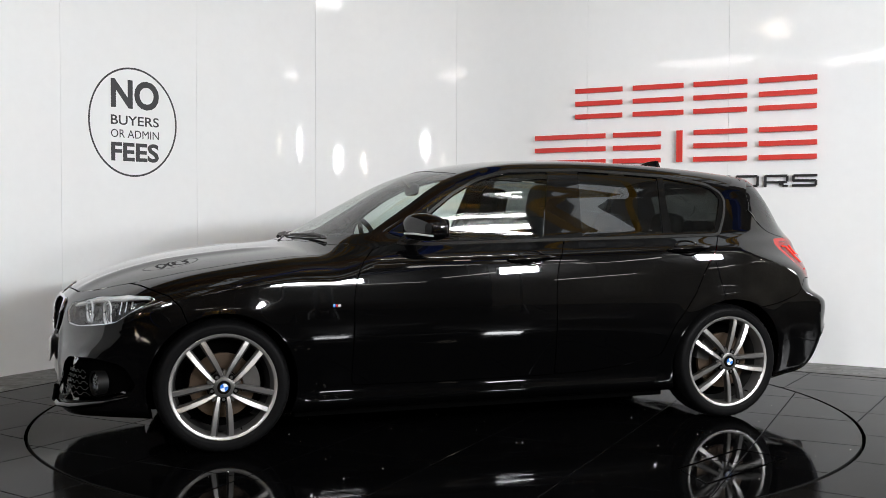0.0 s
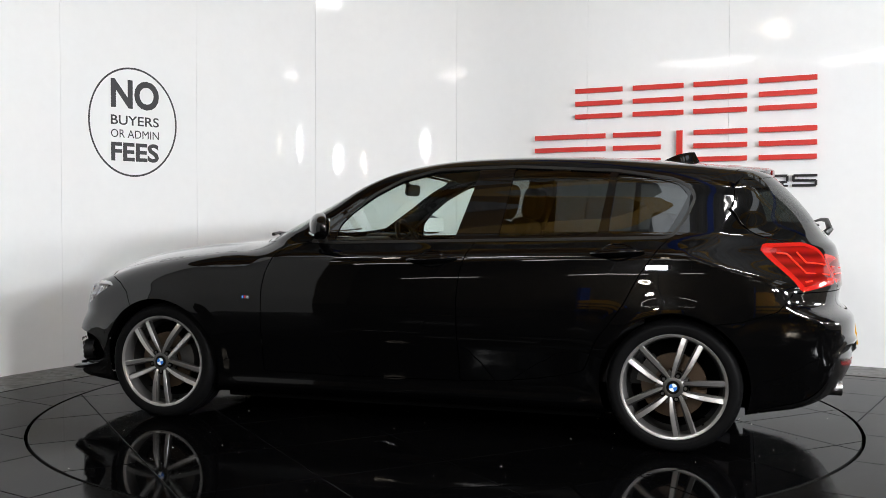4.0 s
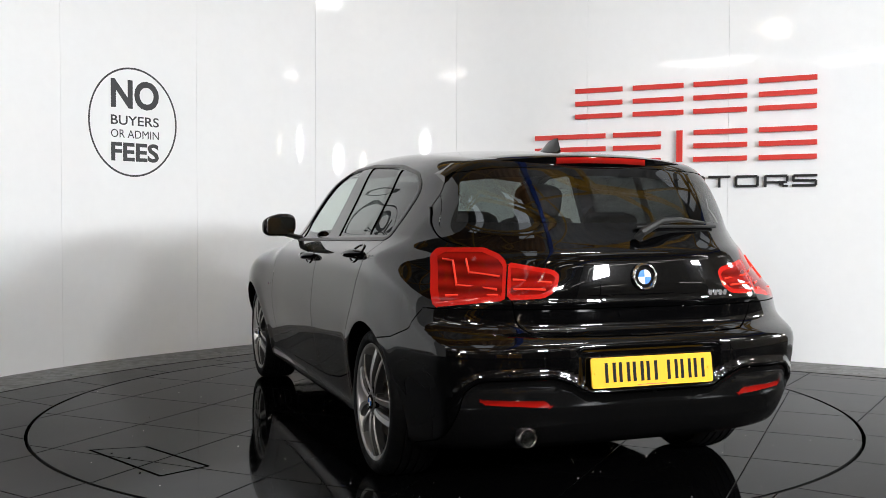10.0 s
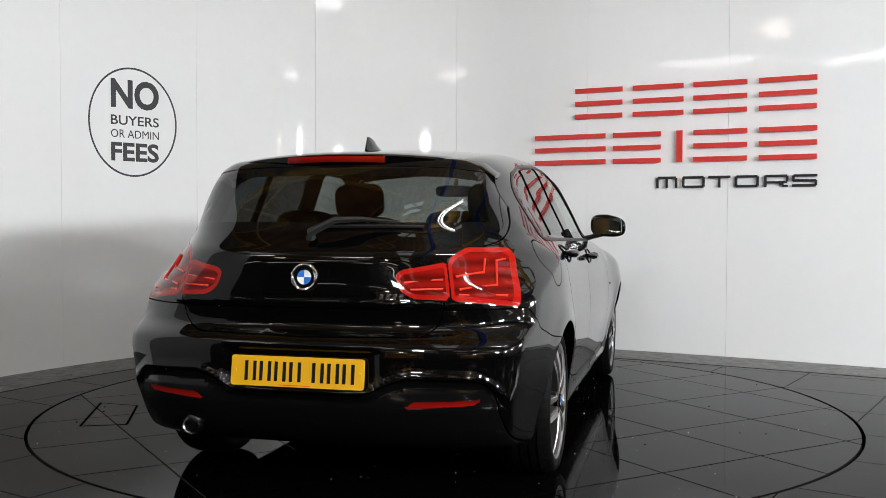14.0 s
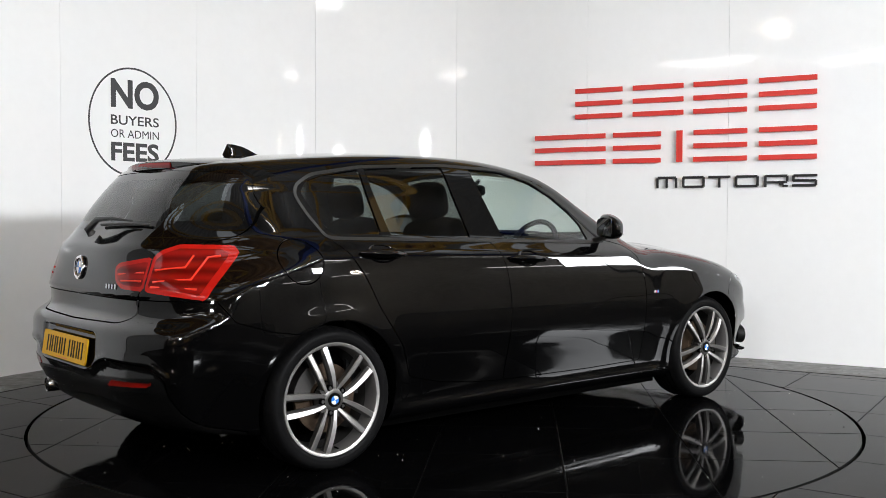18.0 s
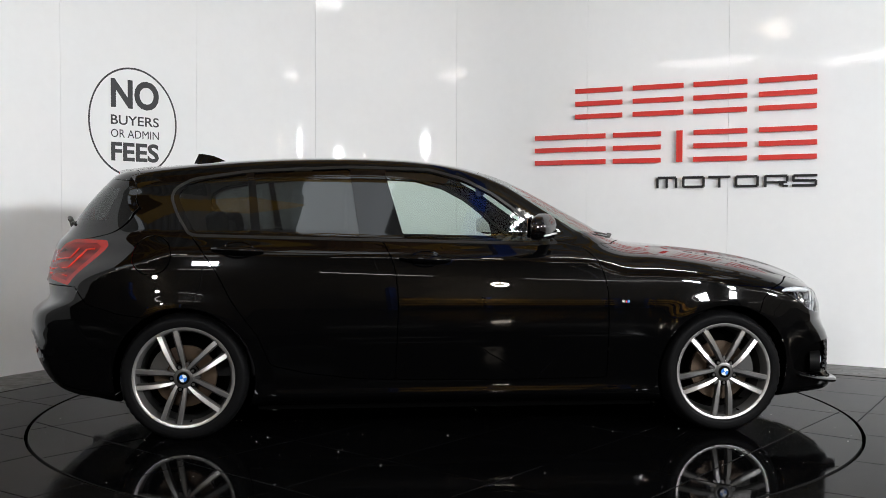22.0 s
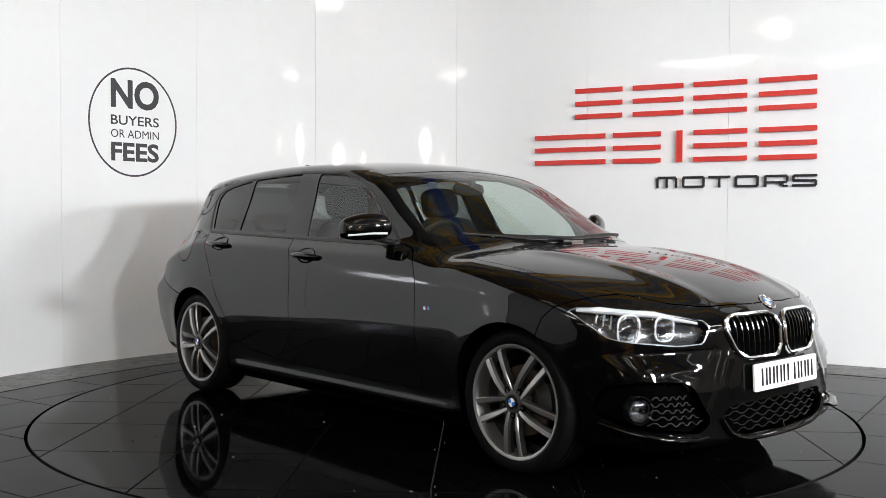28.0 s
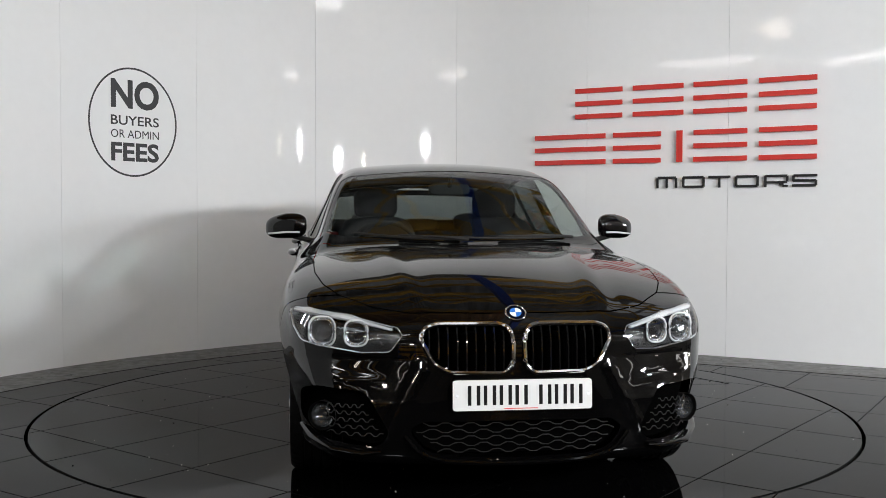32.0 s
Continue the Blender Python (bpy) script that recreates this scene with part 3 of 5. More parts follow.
DOOR_F = rounded([(-.384, .972), (-.345, .895), (-.322, .824), (-.310, .70), (-.310, .603), (-.318, .40), (-.321, .286), (.30, .280), (.744, .286), (.743, .40), (.738, .717), (.723, .799), (.690, .876), (.631, .936), (.52, .962), (.372, .953), (-.361, .970)], .02, 2)
DOOR_R = rounded([(-.384, .972), (-.345, .895), (-.322, .824), (-.310, .70), (-.310, .603), (-.318, .40), (-.321, .286), (-.525, .295), (-.749, .323), (-.93, .365), (-.992, .518), (-1.046, .588), (-1.115, .685), (-1.186, .823), (-1.271, .946), (-1.321, 1.000), (-.90, .984)], .02, 2)
BUMPER_F = [(1.50, -.2), (1.495, .58), (1.535, .685), (1.585, .733), (1.70, .775), (1.88, .80), (2.6, .80), (2.6, -.2)]
BUMPER_R = [(-1.45, -.2), (-1.46, .595), (-1.65, .622), (-1.80, .668), (-1.865, .752), (-2.6, .752), (-2.6, -.2)]
SKIRT = [(-1.1, .1), (-1.0, .39), (-.93, .360), (-.749, .318), (-.525, .290), (-.321, .280), (.744, .280), (1.02, .285), (1.1, .1)]
# seen from above (x, y)
HOOD = rounded([(2.035, -.1), (2.03, .13), (1.985, .38), (1.90, .525), (1.745, .652), (1.60, .712), (1.40, .745), (1.10, .750), (.80, .735), (.72, .715), (.80, .65), (.90, .40), (.972, .18), (.982, -.1)], .03, 3)
SCREEN = rounded([(.170, -.1), (.160, .30), (.115, .545), (.165, .600), (.40, .667), (.63, .722), (.70, .690), (.78, .60), (.88, .38), (.935, .2), (.948, -.1)], .02, 3)
# seen from behind and before (y, z)
REAR_GLASS = rounded([(-.1, 1.296), (.25, 1.292), (.47, 1.284), (.615, 1.266), (.645, 1.14), (.668, 1.052), (.650, 1.034), (-.1, 1.030)], .016, 3)
TAILGATE = rounded([(-.1, 1.6), (.60, 1.6), (.60, 1.35), (.635, 1.27), (.662, 1.14), (.685, 1.06), (.675, 1.0), (.575, .962), (.540, .90), (.528, .787), (.505, .69), (.44, .656), (-.1, .646)], .03, 3)
DIFFUSER = rounded([(.90, .0), (.76, .25), (.735, .316), (.708, .467), (.661, .503), (.416, .511), (.342, .491), (.256, .448), (-.1, .446), (-.1, .0)], .03, 3)
KIDNEY = rounded([(.021, .642), (.034, .68), (.07, .694), (.297, .692), (.345, .677), (.359, .638), (.31, .55), (.256, .521), (.053, .519), (.021, .552)], .02, 3)
INTAKE = rounded([(-.1, .345), (.36, .340), (.405, .305), (.35, .238), (.27, .214), (-.1, .206)], .03, 3)
FOG_POCKET = rounded([(.800, .430), (.745, .458), (.560, .446), (.470, .290), (.515, .244), (.736, .262), (.800, .312)], .03, 3)
# lamps, seen at an angle across the corner (y - x, z) and (x + y, z)
HEADLAMP = rounded([(-.792, .719), (-.839, .735), (-.982, .738), (-1.263, .722), (-1.567, .681), (-1.607, .652), (-1.556, .588), (-1.403, .582), (-1.114, .603), (-1.008, .617), (-.906, .666)], .015, 3)
TAIL_OUT = rounded([(-1.000, .943), (-1.04, .973), (-1.34, .977), (-1.44, .953), (-1.484, .926), (-1.510, .786), (-1.13, .756)], .016, 3)
TAIL_IN = rounded([(-1.492, .925), (-1.717, .898), (-1.748, .880), (-1.738, .822), (-1.685, .793), (-1.518, .787)], .018, 3)
REFLECTOR = rounded([(.660, .434), (.648, .416), (.398, .402), (.428, .428)], .008, 3)
TAIL_GUIDE = rounded([(-1.055, .938), (-1.10, .957), (-1.335, .960), (-1.43, .937), (-1.468, .912), (-1.488, .806), (-1.165, .778)], .012, 3)
TAIL_GUIDE_IN = rounded([(-1.510, .907), (-1.708, .882), (-1.730, .870), (-1.722, .832), (-1.676, .810), (-1.532, .804)], .012, 3)


def line_at(name, v):
    """The distance of points v from one of the cutting lines, below nought inside it."""
    x, y, z = v[:, 0], np.abs(v[:, 1]), v[:, 2]
    flank, ahead = .5 - y, 1.9 - x
    behind = x - (TAIL(z) + TAILDROP(z) * y ** 4) - .075
    if name == "arch":
        r = np.minimum(np.hypot(x - WHEEL_X, z - WHEEL_Z), np.hypot(x + WHEEL_X, z - WHEEL_Z)) - .342
        return np.maximum(r, flank)
    if name == "flap":
        return np.maximum(np.hypot(x + 1.495, z - .903) - .094, flank)
    poly, u, w, stop = {
        "trim": (WIN_TRIM, x, z, flank), "trim_in": (WIN_TRIM, x, z, flank), "quarter": (WIN_QUARTER, x, z, flank), "rear": (WIN_REAR, x, z, flank), "front": (WIN_FRONT, x, z, flank),
        "door_f": (DOOR_F, x, z, flank), "door_r": (DOOR_R, x, z, flank), "skirt": (SKIRT, x, z, flank),
        "bumper_f": (BUMPER_F, x, z, None), "bumper_r": (BUMPER_R, x, z, None),
        "hood": (HOOD, x, y, .70 - z), "screen": (SCREEN, x, y, .85 - z),
        "rear_glass": (REAR_GLASS, y, z, behind), "screen_in": (SCREEN, x, y, .85 - z), "rear_in": (REAR_GLASS, y, z, behind), "tailgate": (TAILGATE, y, z, behind), "diffuser": (DIFFUSER, y, z, x + 1.72),
        "kidney": (KIDNEY, y, z, ahead), "intake": (INTAKE, y, z, ahead), "fog": (FOG_POCKET, y, z, 1.6 - x),
        "headlamp": (HEADLAMP, y - x, z, 1.4 - x), "tail_out": (TAIL_OUT, x + y, z, x + 1.5), "tail_in": (TAIL_IN, x + y, z, x + 1.5),
        "reflector": (REFLECTOR, y, z, x + 1.9), "guide": (TAIL_GUIDE, x + y, z, x + 1.5), "guide_in": (TAIL_GUIDE_IN, x + y, z, x + 1.5)}[name]
    d = outline(poly, u, w) + {"trim_in": .013, "screen_in": .030, "rear_in": .038}.get(name, 0)
    return d if stop is None else np.maximum(d, stop)


CUTS = ("arch", "trim", "trim_in", "quarter", "rear", "front", "screen", "rear_glass", "screen_in", "rear_in", "kidney", "intake", "fog", "headlamp", "tail_out", "tail_in", "guide", "guide_in", "skirt", "reflector")
GAPS = ("door_f", "door_r", "hood", "bumper_f", "bumper_r", "tailgate", "flap", "diffuser")
SEAM = .0024
SKIN_V, SKIN_T = sheet()
for line in CUTS:
    SKIN_V, SKIN_T = cut(SKIN_V, SKIN_T, line_at(line, SKIN_V))
for line in GAPS:
    for level in (SEAM, -SEAM):
        SKIN_V, SKIN_T = cut(SKIN_V, SKIN_T, line_at(line, SKIN_V) + level)
SKIN_MID = SKIN_V[SKIN_T].mean(1)
SKIN_N = slope(SKIN_V)
flat = np.cross(SKIN_V[SKIN_T[:, 1]] - SKIN_V[SKIN_T[:, 0]], SKIN_V[SKIN_T[:, 2]] - SKIN_V[SKIN_T[:, 0]])
wrong = (flat * slope(SKIN_MID)).sum(1) < 0
SKIN_T[wrong] = SKIN_T[wrong][:, ::-1]


def regions():
    """The panel that each triangle belongs to."""
    L = {line: line_at(line, SKIN_MID) for line in CUTS + GAPS}
    out = np.full(len(SKIN_MID), "side_panel", dtype=object)
    x, z = SKIN_MID[:, 0], SKIN_MID[:, 2]
    out[(x > .5)] = "wing"
    for name, key in (("side_skirt", "skirt"), ("front_bumper", "bumper_f"), ("rear_bumper", "bumper_r"), ("bonnet", "hood"), ("tailgate", "tailgate"), ("fuel_flap", "flap")):
        out[L[key] < 0] = name
    out[(L["diffuser"] < 0) & (L["tailgate"] > 0)] = "bumper_insert"
    out[L["door_f"] < 0], out[L["door_r"] < 0] = "front_door", "rear_door"
    for key in ("door_f", "door_r", "flap", "hood", "bumper_r", "tailgate", "diffuser", "bumper_f"):
        seam = np.abs(L[key]) < SEAM
        out[(seam & (L["hood"] > 0)) if key == "bumper_f" else seam] = "flap_gap" if key == "flap" else "panel_gap"
    out[(L["trim"] < 0)] = "window_trim"
    out[(L["trim_in"] < 0)] = "pillar_trim"
    for name, key in (("quarter_window", "quarter"), ("rear_door_window", "rear"), ("front_door_window", "front"), ("screen_border", "screen"), ("rear_border", "rear_glass"), ("windscreen", "screen_in"), ("rear_window", "rear_in"),
                      ("kidney_mouth", "kidney"), ("intake_mouth", "intake"), ("fog_pocket", "fog"), ("headlamp_lens", "headlamp"), ("tail_lamp", "tail_out"), ("tailgate_lamp", "tail_in"), ("reflector_strip", "reflector")):
        out[L[key] < 0] = name
    out[(L["guide"] < 0) & (L["tail_out"] < 0)] = "tail_light_guide"
    out[(L["guide_in"] < 0) & (L["tail_in"] < 0)] = "tailgate_light_guide"
    out[L["arch"] < 0] = ""
    out[(SKIN_MID[:, 2] < .158)] = "underside"
    return out


SKIN_R = regions()


def panel(name, region, mat, parent, mirror=1, sink=0.0, label="", lip=0.0, keep=None):
    """One panel of the skin as a mesh of its own, with its edge turned in by lip."""
    pick = np.isin(SKIN_R, region if isinstance(region, (list, tuple)) else [region])
    if keep is not None:
        pick &= keep
    tri = SKIN_T[pick]
    used, back = np.unique(tri, return_inverse=True)
    tri = back.reshape(-1, 3)
    v, n = SKIN_V[used], SKIN_N[used]
    v = v - n * sink
    if lip:
        edges = {}
        for a, b, c in tri:
            for e in ((a, b), (b, c), (c, a)):
                k = (min(e), max(e))
                edges[k] = None if k in edges else e
        rim = [e for e in edges.values() if e is not None and not (abs(v[e[0]][1]) < 1e-6 and abs(v[e[1]][1]) < 1e-6)]
        ends = sorted({i for e in rim for i in e})
        low = {i: len(v) + k for k, i in enumerate(ends)}
        top = {i: len(v) + len(ends) + k for k, i in enumerate(ends)}
        add = v[ends] - n[ends] * lip
        inward = np.zeros((len(ends), 3))
        at = {i: k for k, i in enumerate(ends)}
        more = []
        for a, b in rim:
            dirn = np.cross(v[b] - v[a], n[a])
            dirn /= max(np.linalg.norm(dirn), 1e-9)
            inward[at[a]] += dirn
            inward[at[b]] += dirn
            more += [(top[b], top[a], low[a]), (top[b], low[a], low[b])]
        inward /= np.maximum(np.linalg.norm(inward, axis=1, keepdims=True), 1e-9)
        v = np.concatenate([v, add, v[ends]])
        n = np.concatenate([n, inward, inward])
        tri = np.concatenate([tri, np.array(more, int)])
    if mirror < 0:
        v, n, tri = v * (1, -1, 1), n * (1, -1, 1), tri[:, ::-1]
    ob = mesh_object(name, v, tri, mat, parent, normals=n)
    return tagged(ob, label)


def both(name, region, mat, parent, **more):
    """A panel that spans the car's middle, from both halves as one mesh."""
    pick = np.isin(SKIN_R, region if isinstance(region, (list, tuple)) else [region])
    tri = SKIN_T[pick]
    used, back = np.unique(tri, return_inverse=True)
    tri = back.reshape(-1, 3)
    v, n = SKIN_V[used] - SKIN_N[used] * more.get("sink", 0.0), SKIN_N[used]
    v2 = np.concatenate([v, v * (1, -1, 1)])
    n2 = np.concatenate([n, n * (1, -1, 1)])
    ob = mesh_object(name, v2, np.concatenate([tri, tri[:, ::-1] + len(v)]), mat, parent, normals=n2)
    return tagged(ob, more.get("label", ""))

# ---- the car ----
car = tagged(new("car"), "black five-door hatchback with grey alloy wheels on the turntable", "car")
RED_LENS = material("red_lens", (.16, .004, .0025), .05, spec=.3)
RED_GUIDE = material("red_light_guide", (.33, .008, .005), .08, spec=.4)
RED_BAR = material("bright_red_light_bar", (.70, .035, .018), .10, spec=.4)


def ribbed(m, scale, low, high):
    """Fine level ribs of darker and lighter tone in a lens."""
    nt = m.node_tree
    b = nt.nodes["Principled BSDF"]
    where, wave, span, tone = (nt.nodes.new("ShaderNode" + k) for k in ("TexCoord", "TexWave", "MapRange", "Mix"))
    wave.bands_direction = "Z"
    wave.inputs["Scale"].default_value, wave.inputs["Distortion"].default_value, wave.inputs["Detail"].default_value = scale, .8, 2
    wave.inputs["Detail Scale"].default_value = 1.5
    span.inputs[3].default_value, span.inputs[4].default_value = low, high
    tone.data_type, tone.blend_type = "RGBA", "MULTIPLY"
    tone.inputs[0].default_value = 1
    tone.inputs[6].default_value = b.inputs["Base Color"].default_value
    nt.links.new(where.outputs["Object"], wave.inputs["Vector"])
    nt.links.new(wave.outputs["Fac"], span.inputs[0])
    nt.links.new(span.outputs[0], tone.inputs[7])
    nt.links.new(tone.outputs[2], b.inputs["Base Color"])
    return m


ribbed(RED_LENS, 6.5, .55, 1.3)
SILVER = material("silver_reflector", (.80, .81, .83), .20, metal=1.0)
DARK_LAMP = material("grey_lamp_housing", (.07, .07, .072), .2, metal=.6, vary=.7, vary_scale=16, rough_vary=.12)
MESH = material("black_mesh_plastic", (.0028, .0028, .0028), .5, spec=.2)
PEARL = material("white_light_ring", (.60, .61, .62), .25, coat=.5)
GRILLE = material("grey_black_grille", (.007, .007, .007), .4)
ALLOY = material("grey_alloy", (.38, .37, .36), .33, metal=.85, vary=.04, vary_scale=12)
ALLOY_DARK = material("dark_alloy", (.085, .083, .080), .34, metal=.8, vary=.06, vary_scale=12)
DISC = material("brake_steel", (.055, .036, .022), .42, metal=.6, vary=.3, vary_scale=25)
BADGE_BLUE = material("badge_blue", (.03, .16, .55), .2, coat=1.0)
BADGE_WHITE = material("badge_white", (.80, .81, .83), .2, coat=1.0)
CLOTH = material("black_seat_cloth", (.010, .010, .011), .85, spec=.06, bump=.0015, bump_scale=400, vary=.3, vary_scale=20)
DASH = material("dark_dash_plastic", (.009, .009, .0095), .6, spec=.15, bump=.0006, bump_scale=600)
LINER = material("grey_headliner", (.10, .094, .085), .9)

both("bonnet", "bonnet", PAINT, car)
tailgate = both("tailgate", "tailgate", PAINT, car)
front_bumper = both("front_bumper", "front_bumper", PAINT, car)
rear_bumper = both("rear_bumper", "rear_bumper", PAINT, car)
both("bumper_insert", "bumper_insert", material("dark_gloss_plastic", (.003, .003, .003), .12, vary=.2, vary_scale=12), car, label="dark satin bumper insert")
both("windscreen", "windscreen", GLASS, car, sink=.002)
both("rear_window", "rear_window", TINTED, tailgate, sink=.002, label="tinted rear window")
both("screen_border", "screen_border", TRIM, car, sink=.002, label="black printed border of the windscreen")
both("rear_window_border", "rear_border", TRIM, tailgate, sink=.002, label="black printed border of the rear window")
both("panel_gap", "panel_gap", GAP, car, sink=.006)
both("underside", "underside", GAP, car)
# sunken sheets close the mouths, their shade put into the colour
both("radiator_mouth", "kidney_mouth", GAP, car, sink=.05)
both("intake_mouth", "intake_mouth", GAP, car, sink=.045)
both("roof_and_sides", "side_panel", PAINT, car)
for side in (1, -1):
    panel("wing", "wing", PAINT, car, side)
    panel("front_door", "front_door", PAINT, car, side)
    panel("rear_door", "rear_door", PAINT, car, side)
    panel("side_skirt", "side_skirt", PAINT, car, side)
    panel("window_surround", "window_trim", SATIN, car, side, sink=-.003, label="satin black window surround", lip=.006)
    panel("pillar_trim", "pillar_trim", TRIM, car, side, label="gloss black pillar trim", lip=.014)
    panel("front_door_window", "front_door_window", GLASS, car, side, sink=.005)
    panel("rear_door_window", "rear_door_window", TINTED, car, side, sink=.005)
    panel("quarter_window", "quarter_window", TINTED, car, side, sink=.005)
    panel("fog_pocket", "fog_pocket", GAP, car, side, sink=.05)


panel("fuel_flap", "fuel_flap", PAINT, car, -1)
panel("flap_gap", "flap_gap", GAP, car, -1, sink=.006)
panel("flank_patch", ("fuel_flap", "flap_gap"), PAINT, car, 1)


def tube(bm, path, radius, closed=True, seg=8, flat=1.0):
    """A round bar along a path."""
    n = len(path)
    rings = []
    for i, p in enumerate(path):
        a = Vector(path[(i - 1) % n] if closed or i else path[0])
        b = Vector(path[(i + 1) % n] if closed or i < n - 1 else path[-1])
        q = (b - a).to_track_quat("Z", "Y").to_matrix()
        r = radius[i] if isinstance(radius, (list, tuple)) else radius
        rings.append([bm.verts.new(Vector(p) + q @ Vector((r * math.cos(k * math.tau / seg), r * flat * math.sin(k * math.tau / seg), 0))) for k in range(seg)])
    for i in range(n if closed else n - 1):
        a, b = rings[i], rings[(i + 1) % n]
        for k in range(seg):
            bm.faces.new((a[k], a[(k + 1) % seg], b[(k + 1) % seg], b[k]))
    if not closed:
        bm.faces.new(rings[0][::-1]), bm.faces.new(rings[-1])


def lathe(bm, prof, seg, m):
    rows = [[bm.verts.new(m @ Vector((r * math.cos(k * math.tau / seg), r * math.sin(k * math.tau / seg), z))) for k in range(seg)] for r, z in prof]
    for a, b in zip(rows, rows[1:]):
        for k in range(seg):
            bm.faces.new((a[k], a[(k + 1) % seg], b[(k + 1) % seg], b[k]))
    return rows


def skin_at(u, w, how):
    """The point of the skin with that place in a front (y, z), rear, side (x, z) or corner outline."""
    u, w = np.atleast_1d(np.array(u, float)), np.atleast_1d(np.array(w, float))
    if how in ("front", "rear", "head", "tail"):
        s = 1 if how in ("front", "head") else -1
        lo, hi = np.full(len(u), .8), np.full(len(u), 2.6)
        def place(k):
            if how in ("front", "rear"):
                return np.stack([s * k, u, w], -1)
            return np.stack([s * k, u + k, w], -1)
    else:
        lo, hi = np.full(len(u), .2), np.full(len(u), 1.2)
        def place(k):
            return np.stack([u, k, w], -1)
    for _ in range(30):
        mid = (lo + hi) / 2
        inside = body(place(mid)) < 0
        lo, hi = np.where(inside, mid, lo), np.where(inside, hi, mid)
    return place((lo + hi) / 2)


def ring_path(poly, how, out=0.0, side=1, step=1):
    p = np.array(poly)[::step]
    v = skin_at(p[:, 0], p[:, 1], how)
    v = v + slope(v) * out
    return [Vector(q) * 1 if side > 0 else Vector((q[0], -q[1], q[2])) for q in v]


# nose: kidney surrounds and their bars
for side in (1, -1):
    grille = tagged(new("kidney_grille"), "chrome-framed kidney grille with black upright bars")
    grille.parent = car
    bm = bmesh.new()
    tube(bm, ring_path(KIDNEY, "front", .004, side), .0095, seg=8)
    part("chrome_surround", bm, CHROME, grille, "bright chrome surround", smooth=True)
    for k in range(9):
        y = .055 + .034 * k
        top, low = .688 - .02 * max(0, (y - .30) / .05), .526 + max(0, (y - .25)) * .95
        bm = bmesh.new()
        p = [Vector(skin_at([y], [z], "front")[0]) for z in np.linspace(low, top, 7)]
        vs = [[], [], [], []]
        for q in p:
            q.y *= side
            for m, (dx, dy) in enumerate(((-.004, -.003), (-.004, .003), (-.035, .006), (-.035, -.006))):
                vs[m].append(bm.verts.new(q + Vector((dx, dy, 0))))
        for i in range(6):
            for m in range(4):
                bm.faces.new((vs[m][i], vs[m][i + 1], vs[(m + 1) % 4][i + 1], vs[(m + 1) % 4][i]))
        part("bar", bm, TRIM, grille, smooth=False)
# lower intake: rows of stepped bars
intake = tagged(new("lower_grille"), "black honeycomb lower grille")
intake.parent = car
for row in range(5):
    z0 = .232 + .024 * row
    w = .30 + .1 * min(1, row / 4) if row < 4 else .35
    bm = bmesh.new()
    path = []
    n = int(w / .0225) * 2
    for k in range(-n // 2, n // 2 + 1):
        y = w * k / (n / 2)
        zz = z0 + (.0058 if (k + 2 * row) % 4 in (0, 1) else -.0058)
        v = Vector(skin_at([abs(y)], [zz], "front")[0])
        path.append(Vector((v.x - .016, y, zz)))
    tube(bm, path, .0022, closed=False, seg=5)
    part("grille_bar", bm, GRILLE, intake, smooth=True)
bm = bmesh.new()
lip = [(.42, .29), (.375, .235), (.33, .212), (.26, .196), (.13, .189), (0, .187)]
right = [Vector(v) + Vector((.008, 0, 0)) for v in skin_at([p[0] for p in lip], [p[1] for p in lip], "front")]
tube(bm, right + [Vector((v.x, -v.y, v.z)) for v in right[-2::-1]], .0105, closed=False, seg=8)
part("lip", bm, PAINT, front_bumper, smooth=True)
for side in (1, -1):
    fog = tagged(new("fog_lamp"), "round clear fog lamp in a black mesh pocket")
    fog.parent = car
    for row in range(5):
        z0 = .285 + .026 * row
        y0, y1 = .495 + .018 * row, .70
        path = []
        n = 18
        for k in range(n + 1):
            y = y0 + (y1 - y0) * k / n
            zz = z0 + (.0058 if (k + 2 * row) % 4 in (0, 1) else -.0058)
            v = Vector(skin_at([y], [zz], "front")[0])
            path.append(Vector((v.x - .02, y * side, zz)))
        bm = bmesh.new()
        tube(bm, path, .0022, closed=False, seg=5)
        part("grille_bar", bm, GRILLE, fog, smooth=True)
    c = Vector(skin_at([.722], [.338], "front")[0])
    at = pose(c.x - .040, (c.y - .012) * side, c.z, 0, 90, 22 * side)
    bm = bmesh.new()
    bmesh.ops.create_cone(bm, cap_ends=False, segments=32, radius1=.052, radius2=.056, depth=.05, matrix=at)
    part("bezel", bm, MESH, fog, smooth=True)
    bm = bmesh.new()
    lathe(bm, [(.046, .014), (.043, .004), (.036, -.008), (.022, -.018), (.012, -.021), (.010, -.006), (.001, -.004)], 32, at)
    part("reflector", bm, DARK_LAMP, fog, smooth=True)
    bm = bmesh.new()
    bmesh.ops.create_uvsphere(bm, u_segments=24, v_segments=12, radius=.044, matrix=at @ Matrix.Translation((0, 0, .008)) @ Matrix.Diagonal((1, 1, .4, 1)))
    part("lens", bm, LENS, fog, smooth=True)
    bm = bmesh.new()
    rim = [(.50, .236), (.56, .228), (.66, .236), (.74, .258), (.785, .285)]
    path = [Vector(v) + Vector((.012, .004, -.004)) for v in skin_at([p[0] for p in rim], [p[1] for p in rim], "front")]
    tube(bm, [Vector((v.x, v.y * side, v.z)) for v in path], [.015, .027, .033, .030, .016], closed=False, seg=12, flat=.45)
    part("winglet", bm, PAINT, front_bumper, smooth=True)

